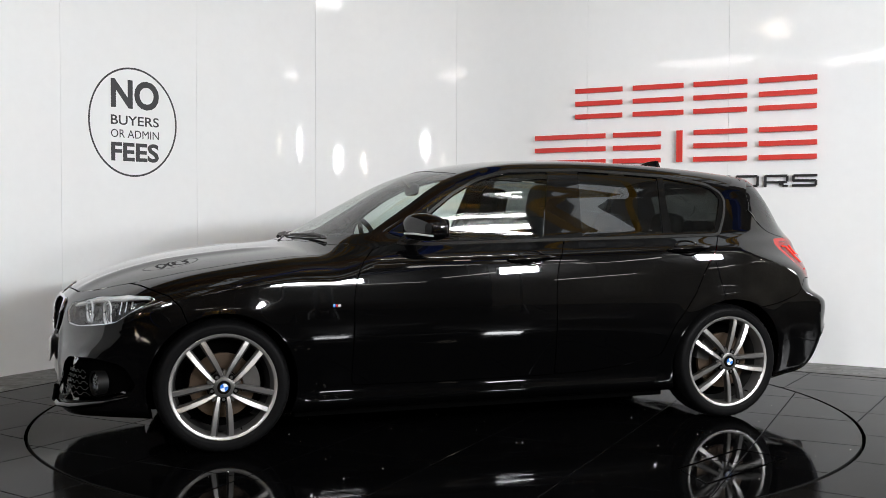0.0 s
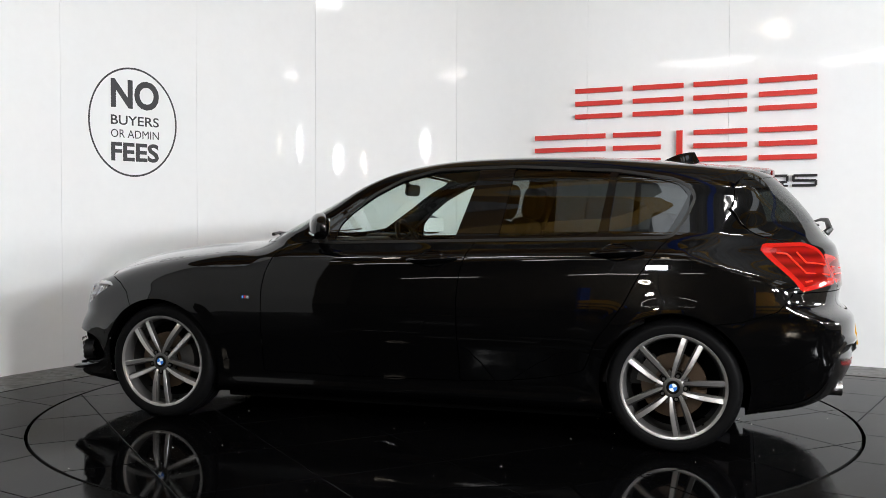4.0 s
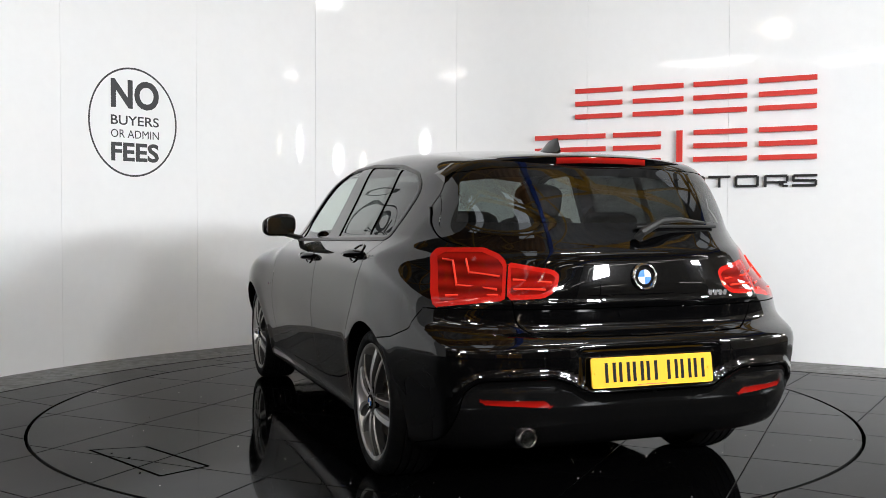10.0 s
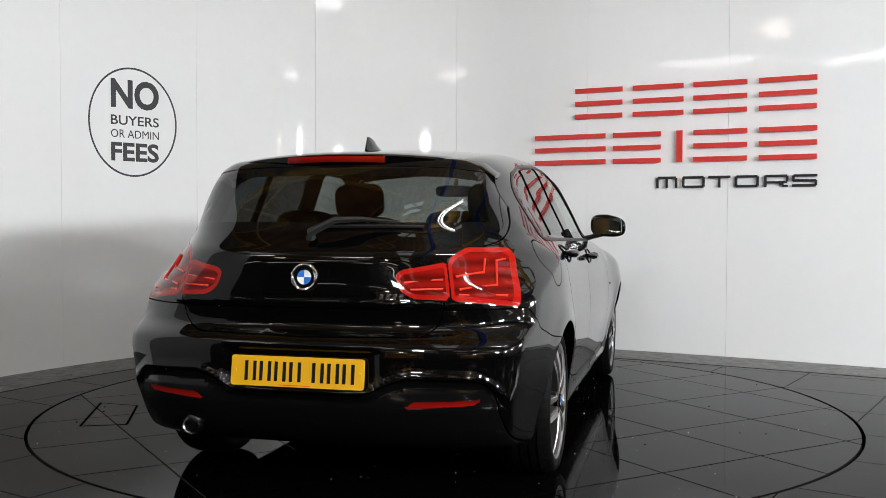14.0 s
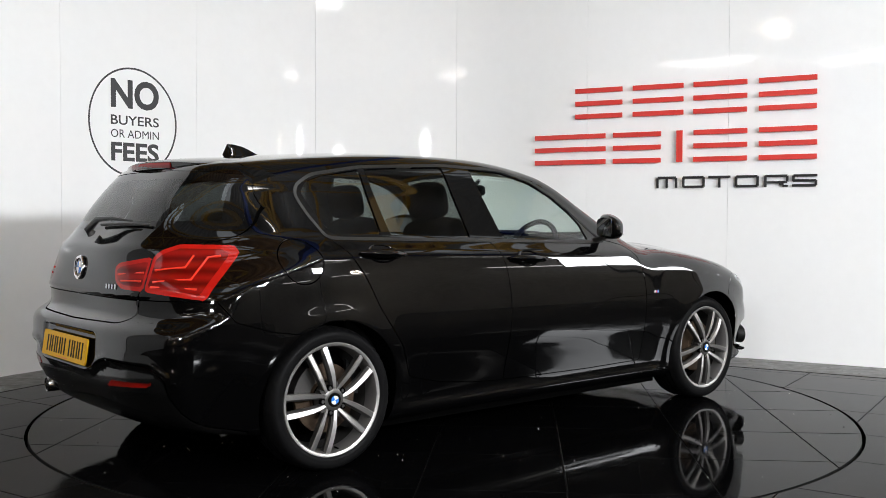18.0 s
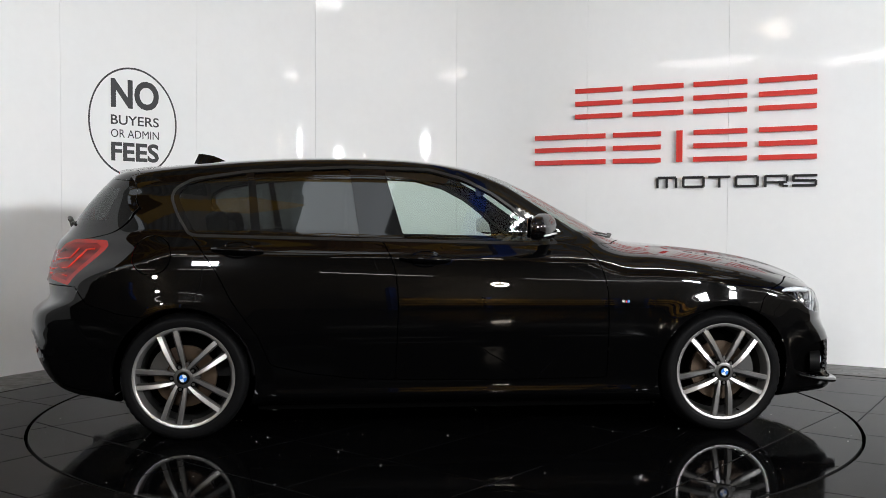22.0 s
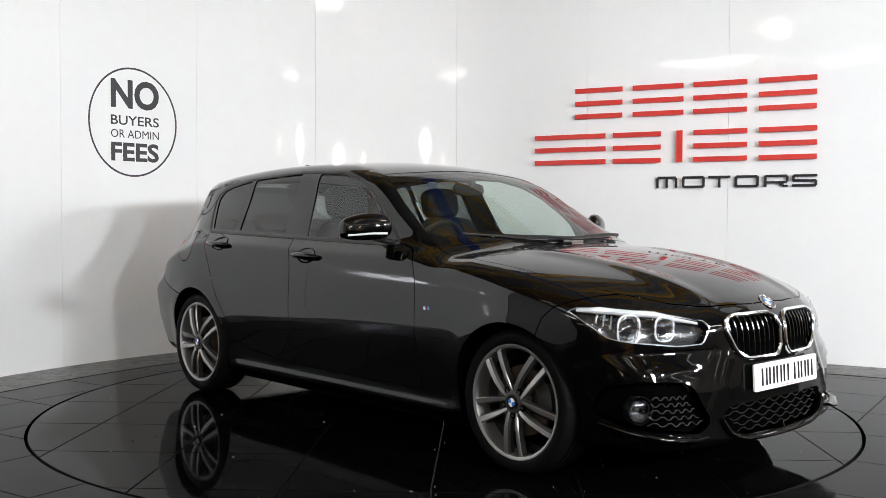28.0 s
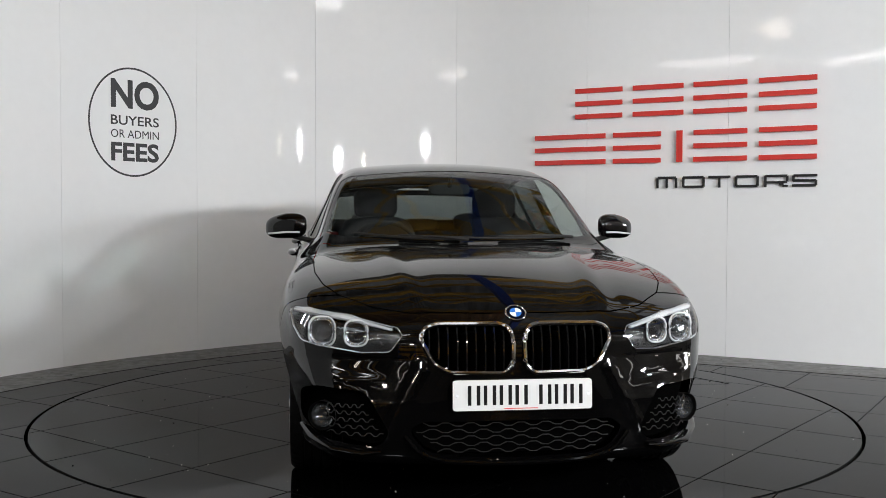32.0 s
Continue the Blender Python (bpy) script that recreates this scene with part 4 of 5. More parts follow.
# headlamps
for side in (1, -1):
    lamp = tagged(new("headlamp"), "clear headlamp with twin white light rings")
    lamp.parent = car
    panel("lens", "headlamp_lens", LENS, lamp, side, sink=.001)
    panel("housing", "headlamp_lens", DARK_LAMP, lamp, side, sink=.055)
    bm = bmesh.new()
    tube(bm, ring_path(HEADLAMP, "head", -.006, side), .0050, seg=6)
    part("rim", bm, SILVER, lamp, smooth=True)
    # bright brow along the top edge
    brow = [(-.85, .720), (-.98, .722), (-1.263, .704), (-1.53, .668)]
    p = [Vector(q) for q in skin_at([b[0] for b in brow], [b[1] for b in brow], "head")]
    bm = bmesh.new()
    tube(bm, [Vector((q.x - .016, (q.y - .012) * side, q.z)) for q in p], [.010, .024, .020, .009], closed=False, seg=10, flat=.6)
    part("brow", bm, PEARL, lamp, smooth=True)
    # bright slats at the lamp's outer end
    for u, low, high in ((-.955, .672, .706), (-.995, .660, .704), (-1.035, .648, .700)):
        slat = [Vector(q) for q in skin_at([u, u - .012], [low, high], "head")]
        bm = bmesh.new()
        tube(bm, [Vector((q.x - .026, (q.y - .016) * side, q.z)) for q in slat], .0042, closed=False, seg=6)
        part("slat", bm, SILVER, lamp, smooth=True)
    for u, z, r in ((-1.150, .650, .057), (-1.355, .650, .049)):
        c = Vector(skin_at([u], [z], "head")[0])
        n = Vector(slope(np.array([c]))[0])
        aim = Vector((1, .30, 0)).normalized()
        c = c - aim * .030
        c.y *= side
        aim.y *= side
        at = Matrix.Translation(c) @ aim.to_track_quat("Z", "X").to_matrix().to_4x4()
        bm = bmesh.new()
        k8 = rounded([(-r, -r * .9), (r, -r * .9), (r, r * .95), (-r, r * .95)], r * .85, 8)
        tube(bm, [at @ Vector((a, b, 0)) for a, b in k8], .0040, seg=8)
        part("light_ring", bm, PEARL, lamp, "white light ring", smooth=True)
        bm = bmesh.new()
        tube(bm, [at @ Vector((a * .80, b * .80, -.004)) for a, b in k8], .0032, seg=6)
        part("inner_ring", bm, SILVER, lamp, smooth=True)
        bm = bmesh.new()
        bmesh.ops.create_cone(bm, cap_ends=False, segments=32, radius1=r * .55, radius2=r * .95, depth=.03, matrix=at @ Matrix.Translation((0, 0, -.014)))
        part("reflector", bm, SILVER, lamp, smooth=True)
        bm = bmesh.new()
        bmesh.ops.create_uvsphere(bm, u_segments=24, v_segments=12, radius=r * .62, matrix=at @ Matrix.Translation((0, 0, -.022)) @ Matrix.Diagonal((1, 1, .6, 1)))
        part("projector", bm, material("dark_projector_glass", (.01, .01, .012), .03, coat=1.0) if "dark_projector_glass" not in bpy.data.materials else bpy.data.materials["dark_projector_glass"], lamp, smooth=True)
# tail lamps
for side in (1, -1):
    lamp = tagged(new("tail_lamp"), "red tail lamp wrapped round the rear corner")
    lamp.parent = car
    panel("lens", "tail_lamp", RED_GUIDE, lamp, side, lip=.012)
    panel("lens_field", "tail_light_guide", RED_LENS, lamp, side)
    for run in ([(-1.10, .930), (-1.17, .925), (-1.235, .838), (-1.46, .826)], [(-1.25, .932), (-1.285, .885), (-1.46, .872)], [(-1.19, .800), (-1.47, .806)]):
        bm = bmesh.new()
        tube(bm, ring_path(run, "tail", .0005, side), .0052, closed=False, seg=6)
        part("light_bar", bm, RED_BAR, lamp, smooth=True)
    lamp = tagged(new("tailgate_lamp"), "red inner lamp on the tailgate")
    lamp.parent = tailgate
    panel("lens", "tailgate_lamp", RED_GUIDE, lamp, side, lip=.012)
    panel("lens_field", "tailgate_light_guide", RED_LENS, lamp, side)
    for run in ([(-1.53, .862), (-1.715, .851)], [(-1.54, .828), (-1.69, .826)]):
        bm = bmesh.new()
        tube(bm, ring_path(run, "tail", .0005, side), .0045, closed=False, seg=6)
        part("light_bar", bm, RED_BAR, lamp, smooth=True)
    panel("reflector_strip", "reflector_strip", RED_LENS, rear_bumper, side, sink=-.003, label="red reflector strip", lip=.006)

# spoiler with the high brake lamp
bm = bmesh.new()
rows = []
for k in range(25):
    y = -.615 + 1.23 * k / 24
    tip = -1.80 + .40 * y * y + .3 * y ** 4
    low = .022 * max(0, (abs(y) - .52) / .08) ** 2
    zt = 1.343 - .095 * y * y - .13 * y ** 4 - low
    front = -1.44
    zf = float(TOPS(front)) - .115 * y * y - .10 * y ** 4 - .004 - low * 1.4
    zr = zt - .042
    prof = [(front, zf - .03), (front, zf), ((front + tip) / 2, (zf + zt) / 2 + .006), (tip + .02, zt + .002), (tip, zt - .006), (tip + .004, zr + .004), (tip + .035, zr - .004), (front, zf - .05)]
    rows.append([bm.verts.new((px, y, pz)) for px, pz in prof])
for a, b in zip(rows, rows[1:]):
    for i in range(8):
        bm.faces.new((a[i], a[(i + 1) % 8], b[(i + 1) % 8], b[i]))
bm.faces.new(rows[0]), bm.faces.new(rows[-1][::-1])
spoiler = part("spoiler", bm, PAINT, tailgate, smooth=True)
bm = bmesh.new()
rows = []
for k in range(9):
    y = -.205 + .41 * k / 8
    tip = -1.80 + .40 * y * y - .003
    zt = 1.343 - .095 * y * y - .010
    rows.append([bm.verts.new((tip + dx, y, zt + dz)) for dx, dz in ((.02, 0), (0, 0), (0, -.024), (.02, -.024))])
for a, b in zip(rows, rows[1:]):
    for i in range(4):
        bm.faces.new((a[i], a[(i + 1) % 4], b[(i + 1) % 4], b[i]))
bm.faces.new(rows[0]), bm.faces.new(rows[-1][::-1])
part("brake_lamp", bm, RED_LENS, spoiler, "red high brake lamp")

# rear wiper, aerial fin, exhaust
wiper = tagged(new("rear_wiper"), "black rear wiper")
wiper.parent = tailgate
bm = bmesh.new()
base = skin_at([.03], [1.010], "rear")[0]
p0 = Vector((base[0] - .02, -.005, 1.012))
tube(bm, [p0, p0 + Vector((-.018, -.005, .02)), p0 + Vector((-.01, -.10, .066)), p0 + Vector((.012, -.20, .070)), p0 + Vector((.045, -.335, .058))], [.020, .017, .013, .009, .004], closed=False, seg=8)
part("arm", bm, SATIN, wiper, smooth=True)
bm = bmesh.new()
q = [Vector(v) + Vector((-.010, 0, .004)) for v in skin_at([.02, .15, .30, .42], [1.048, 1.052, 1.052, 1.05], "rear")]
tube(bm, [Vector((v.x, -v.y, v.z)) for v in q], .007, closed=False, seg=6)
part("blade", bm, SATIN, wiper, smooth=True)
fin = bmesh.new()
ring = []
for k in range(9):
    f = k / 8
    x = -1.212 - .195 * f
    h = .063 * (math.sin(min(1, f * 1.15) * math.pi / 2) ** 1.3) if f < .88 else .063 * (1 - (f - .88) / .12 * .75)
    w = .028 * math.sin(math.pi * min(1, .12 + f * .80)) ** .6
    z = float(TOPS(x)) - .003
    ring.append([fin.verts.new((x - (.012 if f > .5 else 0) * (dz > .5), dy * w, z + dz * h)) for dy, dz in ((-1, 0), (-.72, .28), (-.30, .7), (-.10, 1), (.10, 1), (.30, .7), (.72, .28), (1, 0))])
for a, b in zip(ring, ring[1:]):
    for i in range(7):
        fin.faces.new((a[i], b[i], b[i + 1], a[i + 1]))
fin.faces.new(ring[0]), fin.faces.new(ring[-1][::-1])
part("aerial_fin", fin, PAINT, car, smooth=True)
exhaust = bmesh.new()
STEEL = material("dull_exhaust_steel", (.62, .61, .60), .18, metal=1.0, vary=.2, vary_scale=40)
at = pose(-2.030, .475, .285, 0, 90, 0)
prof = ((.0355, -.10), (.0355, .07), (.0335, .073), (.031, .07), (.030, -.08))
vs = [[exhaust.verts.new(at @ Vector((r * math.cos(k * math.tau / 28), r * math.sin(k * math.tau / 28), -z))) for k in range(28)] for r, z in prof]
for a, b in zip(vs, vs[1:]):
    for k in range(28):
        exhaust.faces.new((a[k], a[(k + 1) % 28], b[(k + 1) % 28], b[k]))
exhaust.faces.new(vs[-1])
part("exhaust_tip", exhaust, STEEL, car, "chrome exhaust tip", smooth=True)

# number plates: a plain plate with dark bars of the characters' size
def number_plate(parent, m, mat):
    bm = bmesh.new()
    out = rounded([(-.26, -.0555), (.26, -.0555), (.26, .0555), (-.26, .0555)], .012, 4)
    slab(bm, out, -.008, 0)
    bm.transform(m)
    plate = part("number_plate", bm, mat, parent)
    x = -.205
    for k in range(7):
        if k == 4:
            x += .030
        bm = bmesh.new()
        for a in (0, .033):
            box(bm, (x + a, -.036, -.001), (x + a + .013, .036, .0012))
        bm.transform(m)
        part("bar", bm, PLATE_INK, plate)
        x += .0588
    bm = bmesh.new()
    box(bm, (-.070, -.0505, -.001), (.055, -.0475, .0008))
    bm.transform(m)
    part("maker_line", bm, RED_SIGN, plate)
    for sx in (-.245, .245):
        bm = bmesh.new()
        bmesh.ops.create_cone(bm, cap_ends=True, segments=16, radius1=.007, radius2=.006, depth=.004, matrix=m @ Matrix.Translation((sx, 0, .001)))
        part("screw_cap", bm, BADGE_WHITE if mat.name.startswith("white") else mat, plate)


PLATE_W = material("white_plate", (.66, .66, .65), .5, spec=.25)
PLATE_Y = material("yellow_plate", (.66, .35, .005), .5, spec=.2)
PLATE_INK = material("black_plate_ink", (.006, .006, .006), .6, spec=.1)
number_plate(front_bumper, Matrix(((0, 0, 1, 2.122), (1, 0, 0, .012), (0, 1, 0, .440), (0, 0, 0, 1))) @ pose(0, 0, 0, -3), PLATE_W)
number_plate(rear_bumper, Matrix(((0, 0, -1, -2.186), (-1, 0, 0, .002), (0, 1, 0, .523), (0, 0, 0, 1))) @ pose(0, 0, 0, -8), PLATE_Y)


# round badges
def roundel(name, parent, m, r, band=.08):
    badge = tagged(new(name), "round chrome-rimmed badge in blue and white")
    badge.parent = parent
    bm = bmesh.new()
    tube(bm, [m @ Vector((r * .95 * math.cos(k * math.tau / 32), r * .95 * math.sin(k * math.tau / 32), .002)) for k in range(32)], r * band, seg=8)
    part("rim", bm, CHROME, badge, smooth=True)
    bm = bmesh.new()
    bmesh.ops.create_cone(bm, cap_ends=True, segments=32, radius1=r * .95, radius2=r * .93, depth=.006, matrix=m)
    part("ground", bm, TRIM, badge)
    for k in range(4):
        bm = bmesh.new()
        a0 = k * math.pi / 2
        pts = [(0, 0)] + [(r * .56 * math.cos(a0 + i * math.pi / 16), r * .56 * math.sin(a0 + i * math.pi / 16)) for i in range(9)]
        slab(bm, pts, .002, .0045)
        bm.transform(m)
        part("quarter", bm, BADGE_BLUE if k % 2 else BADGE_WHITE, badge)


def facing(p, n):
    """A pose at p whose z points along n."""
    n = Vector(n).normalized()
    right = Vector((0, 0, 1)).cross(n).normalized()
    up = n.cross(right)
    return Matrix(((right.x, up.x, n.x, p[0]), (right.y, up.y, n.y, p[1]), (right.z, up.z, n.z, p[2]), (0, 0, 0, 1)))


p = skin_at([0], [.732], "front")[0]
roundel("front_badge", car, facing(p, slope(p[None])[0]), .040)
p = skin_at([0], [.866], "rear")[0]
roundel("rear_badge", tailgate, facing(p + np.array((-.004, 0, 0)), (-1, 0, .1)), .049, .15)
for k in range(4):
    bm = bmesh.new()
    y = -.300 - .024 * k
    q = skin_at([-y], [.80], "rear")[0]
    box(bm, (-.004, -.007, -.010), (.002, .007, .010), Matrix.Translation((q[0], y, .80)) @ pose(0, 0, 0, 12))
    part("model_badge_bar", bm, SILVER, tailgate)
for side in (1, -1):
    for k, col in enumerate(((.10, .30, .70), (.03, .04, .25), (.60, .03, .03), (.75, .75, .77))):
        bm = bmesh.new()
        w = .005 if k < 3 else .015
        x0 = .838 - .0065 * k - (.012 if k == 3 else 0)
        q = skin_at([x0], [.672], "side")[0]
        box(bm, (x0 - .001, q[1] - .002, .666), (x0 + w, q[1] + .0022, .680))
        if side < 0:
            bm.transform(Matrix.Diagonal((1, -1, 1, 1)))
        nm = "badge_tone_%d" % k
        mt = bpy.data.materials[nm] if nm in bpy.data.materials else material(nm, col, .25, metal=.9 if k == 3 else 0)
        part("wing_badge_bar", bm, mt, car)

# door handles, mirrors
for side in (1, -1):
    for x0, x1, z in ((-.300, -.055, .884), (-1.205, -.965, .928)):
        handle = tagged(new("door_handle"), "black pull handle")
        handle.parent = car
        pts = []
        for k in range(11):
            f = k / 10
            x = x0 + (x1 - x0) * f
            zz = z + .012 * (f - .5) * (-1)
            q = skin_at([x], [zz], "side")[0]
            pts.append(Vector((x, (q[1] + .006 + .026 * math.sin(math.pi * f) ** .6) * side, zz)))
        bm = bmesh.new()
        tube(bm, pts, [.012, .017, .022, .0245, .0255, .026, .0255, .0245, .022, .018, .012], closed=False, seg=12, flat=.75)
        part("grip", bm, PAINT, handle, smooth=True)
        bm = bmesh.new()
        ell = [(x0 + (x1 - x0) * (.5 + .32 * math.cos(a)), z + .038 * math.sin(a)) for a in np.linspace(0, math.tau, 25)[:-1]]
        path = ring_path(ell, "side", .0012, side)
        c = sum(path, Vector()) / len(path)
        vs = [bm.verts.new(p) for p in path]
        mid = bm.verts.new(c + Vector((0, .0005 * side, 0)))
        for i in range(len(vs)):
            bm.faces.new((vs[i], vs[(i + 1) % len(vs)], mid))
        part("recess", bm, TRIM, handle)
        bm = bmesh.new()
        tube(bm, path, .0042, seg=6)
        part("recess_edge", bm, PAINT, handle, smooth=True)
    mirror = tagged(new("door_mirror"), "black door mirror with a pale indicator strip")
    mirror.parent = car
    bm = bmesh.new()
    bmesh.ops.create_uvsphere(bm, u_segments=40, v_segments=24, radius=1)
    for v in bm.verts:
        c = v.co
        for a in range(3):
            c[a] = math.copysign(abs(c[a]) ** .62, c[a])
        y, z = c.y * .108, c.z * .066
        x = c.x * (.056 if c.x > 0 else .044) - .50 * y
        z += -.012 * (y / .108) * (1 if y > 0 else .3) + .006
        z *= 1 - .16 * max(0, y / .108)
        z = z * (1 - .22 * max(0, c.x) ** 2) - .010 * max(0, c.x) ** 2
        v.co = (x + .396, (y + .893) * side, z + 1.036)
    part("housing", bm, PAINT, mirror, smooth=True)
    bm = bmesh.new()
    strip = []
    for k in range(12):
        y = .820 + .165 * k / 11
        f = (y - .89) / .108
        strip.append(Vector((.398 + .052 * (1 - abs(f) ** 3.2 * .5) - .50 * (y - .893), y * side, 1.010 - .010 * max(0, f))))
    tube(bm, strip, .0055, closed=False, seg=8)
    part("indicator_strip", bm, PEARL, mirror, "pale indicator strip", smooth=True)
    bm = bmesh.new()
    pl = rounded([(-.100, -.048), (.100, -.046), (.098, .044), (-.096, .048)], .024, 4)
    slab(bm, pl, 0, .003)
    bm.transform(Matrix.Translation((.3505, .892 * side, 1.038)) @ Matrix.Rotation(radians(26.6 * side), 4, "Z") @ Matrix(((0, 0, -1, 0), (1, 0, 0, 0), (0, 1, 0, 0), (0, 0, 0, 1))))
    part("mirror_glass", bm, material("mirror_silver", (.9, .9, .9), .01, metal=1.0) if "mirror_silver" not in bpy.data.materials else bpy.data.materials["mirror_silver"], mirror)
    bm = bmesh.new()
    tube(bm, [Vector((.44, .745 * side, .962)), Vector((.425, .80 * side, .975)), Vector((.41, .85 * side, .992))], [.030, .026, .034], closed=False, seg=10, flat=.55)
    part("stalk", bm, SATIN, mirror, smooth=True)

# front wipers on the scuttle
for y0, y1 in ((.50, -.12), (-.05, -.56)):
    wip = tagged(new("front_wiper"), "black front wiper")
    wip.parent = car
    bm = bmesh.new()
    pts = []
    for k in range(8):
        f = k / 7
        y = y0 + (y1 - y0) * f
        x = .945 - .55 * y * y - .03 * f
        zt = 1.1
        for _ in range(40):
            zt -= body(np.array([[x, y, zt]]))[0] * .8
        pts.append(Vector((x, y, zt + .006)))
    tube(bm, pts, .005, closed=False, seg=6)
    part("blade", bm, SATIN, wip, smooth=True)
    bm = bmesh.new()
    tube(bm, [pts[0] + Vector((.02, .04, .0)), pts[1] + Vector((.01, 0, .010)), pts[4] + Vector((.006, 0, .008))], [.010, .007, .004], closed=False, seg=6)
    part("arm", bm, SATIN, wip, smooth=True)


# ---- wheels ----
def spoke(bm, turn, sidew, m):
    """One of a pair of spokes, from the hub out to the rim; z is outward."""
    rows = []
    keys = ((.036, .0165, .0088, -.010), (.060, .0215, .0110, -.004), (.082, .0250, .0126, -.001), (.115, .0290, .0144, .001), (.155, .0322, .0154, -.002), (.198, .0352, .0162, -.009), (.233, .0375, .0168, -.017))
    for r, off, half, z in keys:
        # a ridge along the outer edge, the inner face falls back
        o, i = off + half, off - half
        pts = [(o, z - .004), (o - half * .22, z + .001), (i + half * .55, z - .003), (i, z - .013), (i + .001, z - .032), (o - .001, z - .034)]
        rows.append([bm.verts.new(m @ Matrix.Rotation(turn, 4, "Z") @ Vector((r, w * sidew, zz))) for w, zz in pts])
    for a, b in zip(rows, rows[1:]):
        for k in range(6):
            bm.faces.new((a[k], a[(k + 1) % 6], b[(k + 1) % 6], b[k]))
    bm.faces.new(rows[0]), bm.faces.new(rows[-1][::-1])


def wheel(place, turn):
    w = tagged(new("wheel"), "grey five double-spoke alloy wheel with a low tyre")
    w.parent = car
    w.matrix_local = place
    I = Matrix()
    bm = bmesh.new()
    prof = [(.222, -.085 - .115), (.232, -.096 - .115), (.262, -.108 - .115), (.292, -.104 - .115), (.304, -.088 - .115)]
    tread = []
    for g in (-.055, -.019, .019, .055):
        tread += [(.311 - abs(g) * .02, g - .0045 - .115), (.304, g - .004 - .115), (.304, g + .004 - .115), (.311 - abs(g) * .02, g + .0045 - .115)]
    prof = prof + tread + [(.304, .088 - .115), (.2985, .097 - .115), (.292, .1045 - .115), (.284, .1085 - .115), (.270, .1095 - .115), (.266, .1085 - .115), (.262, .1090 - .115), (.252, .106 - .115), (.245, .101 - .115), (.240, .097 - .115), (.230, .092 - .115)]
    made = lathe(bm, prof, 144, I)
    # blocks of the tread along its shoulders
    for ring, (r, z) in zip(made, prof):
        if .298 < r < .3065 and abs(abs(z + .115) - .09) < .012:
            for k, v in enumerate(ring):
                if k % 3 == 0:
                    v.co.x, v.co.y = v.co.x * (r - .0045) / r, v.co.y * (r - .0045) / r
    part("tyre", bm, RUBBER, w, smooth=True)
    bm = bmesh.new()
    lathe(bm, [(.2415, -.020), (.2460, -.015), (.2445, -.0105), (.2400, -.0105), (.2310, -.0150), (.2235, -.034), (.2205, -.085)], 96, I)
    part("rim", bm, ALLOY, w, smooth=True)
    bm = bmesh.new()
    lathe(bm, [(.2210, -.085), (.208, -.13), (.206, -.19)], 96, I)
    part("barrel", bm, ALLOY_DARK, w, smooth=True)
    for k in range(5):
        for half in (1, -1):
            bm = bmesh.new()
            spoke(bm, k * math.tau / 5 + turn, half, I)
            sp = part("spoke", bm, ALLOY, w, smooth=False)
            sp.data.materials.append(ALLOY_DARK)
            for f in sp.data.polygons:
                f.material_index = 0 if f.index % 6 < 2 and f.index < 36 else 1
    # hub and webs take the dark alloy: shade round the hub put into colour
    bm = bmesh.new()
    rows = lathe(bm, [(.033, -.006), (.046, -.007), (.058, -.016), (.068, -.028), (.070, -.06)], 60, I)
    bm.faces.new(rows[0][::-1])
    part("hub", bm, ALLOY_DARK, w, smooth=True)
    for k in range(5):
        a = k * math.tau / 5 + turn
        bm = bmesh.new()
        bmesh.ops.create_cone(bm, cap_ends=True, segments=20, radius1=.0135, radius2=.0135, depth=.014, matrix=Matrix.Rotation(a, 4, "Z") @ Matrix.Translation((.056, 0, -.014)))
        part("bolt_hole", bm, GAP, w)
        bm = bmesh.new()
        bmesh.ops.create_cone(bm, cap_ends=True, segments=6, radius1=.0085, radius2=.008, depth=.012, matrix=Matrix.Rotation(a, 4, "Z") @ Matrix.Translation((.056, 0, -.0115)))
        part("bolt", bm, ALLOY_DARK, w)
        # small bridge between two pairs of spokes
        bm = bmesh.new()
        m = Matrix.Rotation(a + math.pi / 5, 4, "Z")
        pts = [(.040, -.016), (.075, -.005), (.082, 0), (.075, .005), (.040, .016)]
        slab(bm, pts, -.04, -.012)
        bm.transform(m)
        part("web", bm, ALLOY_DARK, w)
    bm = bmesh.new()
    bmesh.ops.create_cone(bm, cap_ends=True, segments=12, radius1=.004, radius2=.003, depth=.03, matrix=Matrix.Rotation(turn + .42, 4, "Z") @ Matrix.Translation((.217, 0, -.034)))
    part("valve", bm, GAP, w)
    bm = bmesh.new()
    bmesh.ops.create_cone(bm, cap_ends=True, segments=32, radius1=.031, radius2=.030, depth=.006, matrix=Matrix.Translation((0, 0, -.003)))
    cap = part("cap", bm, TRIM, w, "round cap in blue and white")
    for k in range(4):
        bm = bmesh.new()
        a0 = k * math.pi / 2 + .3
        slab(bm, [(0, 0)] + [(.0185 * math.cos(a0 + i * math.pi / 16), .0185 * math.sin(a0 + i * math.pi / 16)) for i in range(9)], 0, .0012)
        part("quarter", bm, BADGE_BLUE if k % 2 else BADGE_WHITE, cap)
    bm = bmesh.new()
    rows = lathe(bm, [(.075, -.060), (.080, -.075), (.085, -.075), (.150, -.075), (.150, -.097), (.085, -.097)], 64, I)
    part("brake_disc", bm, DISC, w, "worn steel brake disc", smooth=True)
    bm = bmesh.new()
    pts = [(.095 * math.cos(a), .095 * math.sin(a)) for a in np.linspace(-.5, .5, 8)] + [(.172 * math.cos(a), .172 * math.sin(a)) for a in np.linspace(.42, -.42, 8)]
    slab(bm, pts, -.12, -.058)
    bm.transform(Matrix.Rotation(0.15 if place.translation.x > 0 else 2.6, 4, "Z"))
    part("brake_caliper", bm, ALLOY_DARK, w)
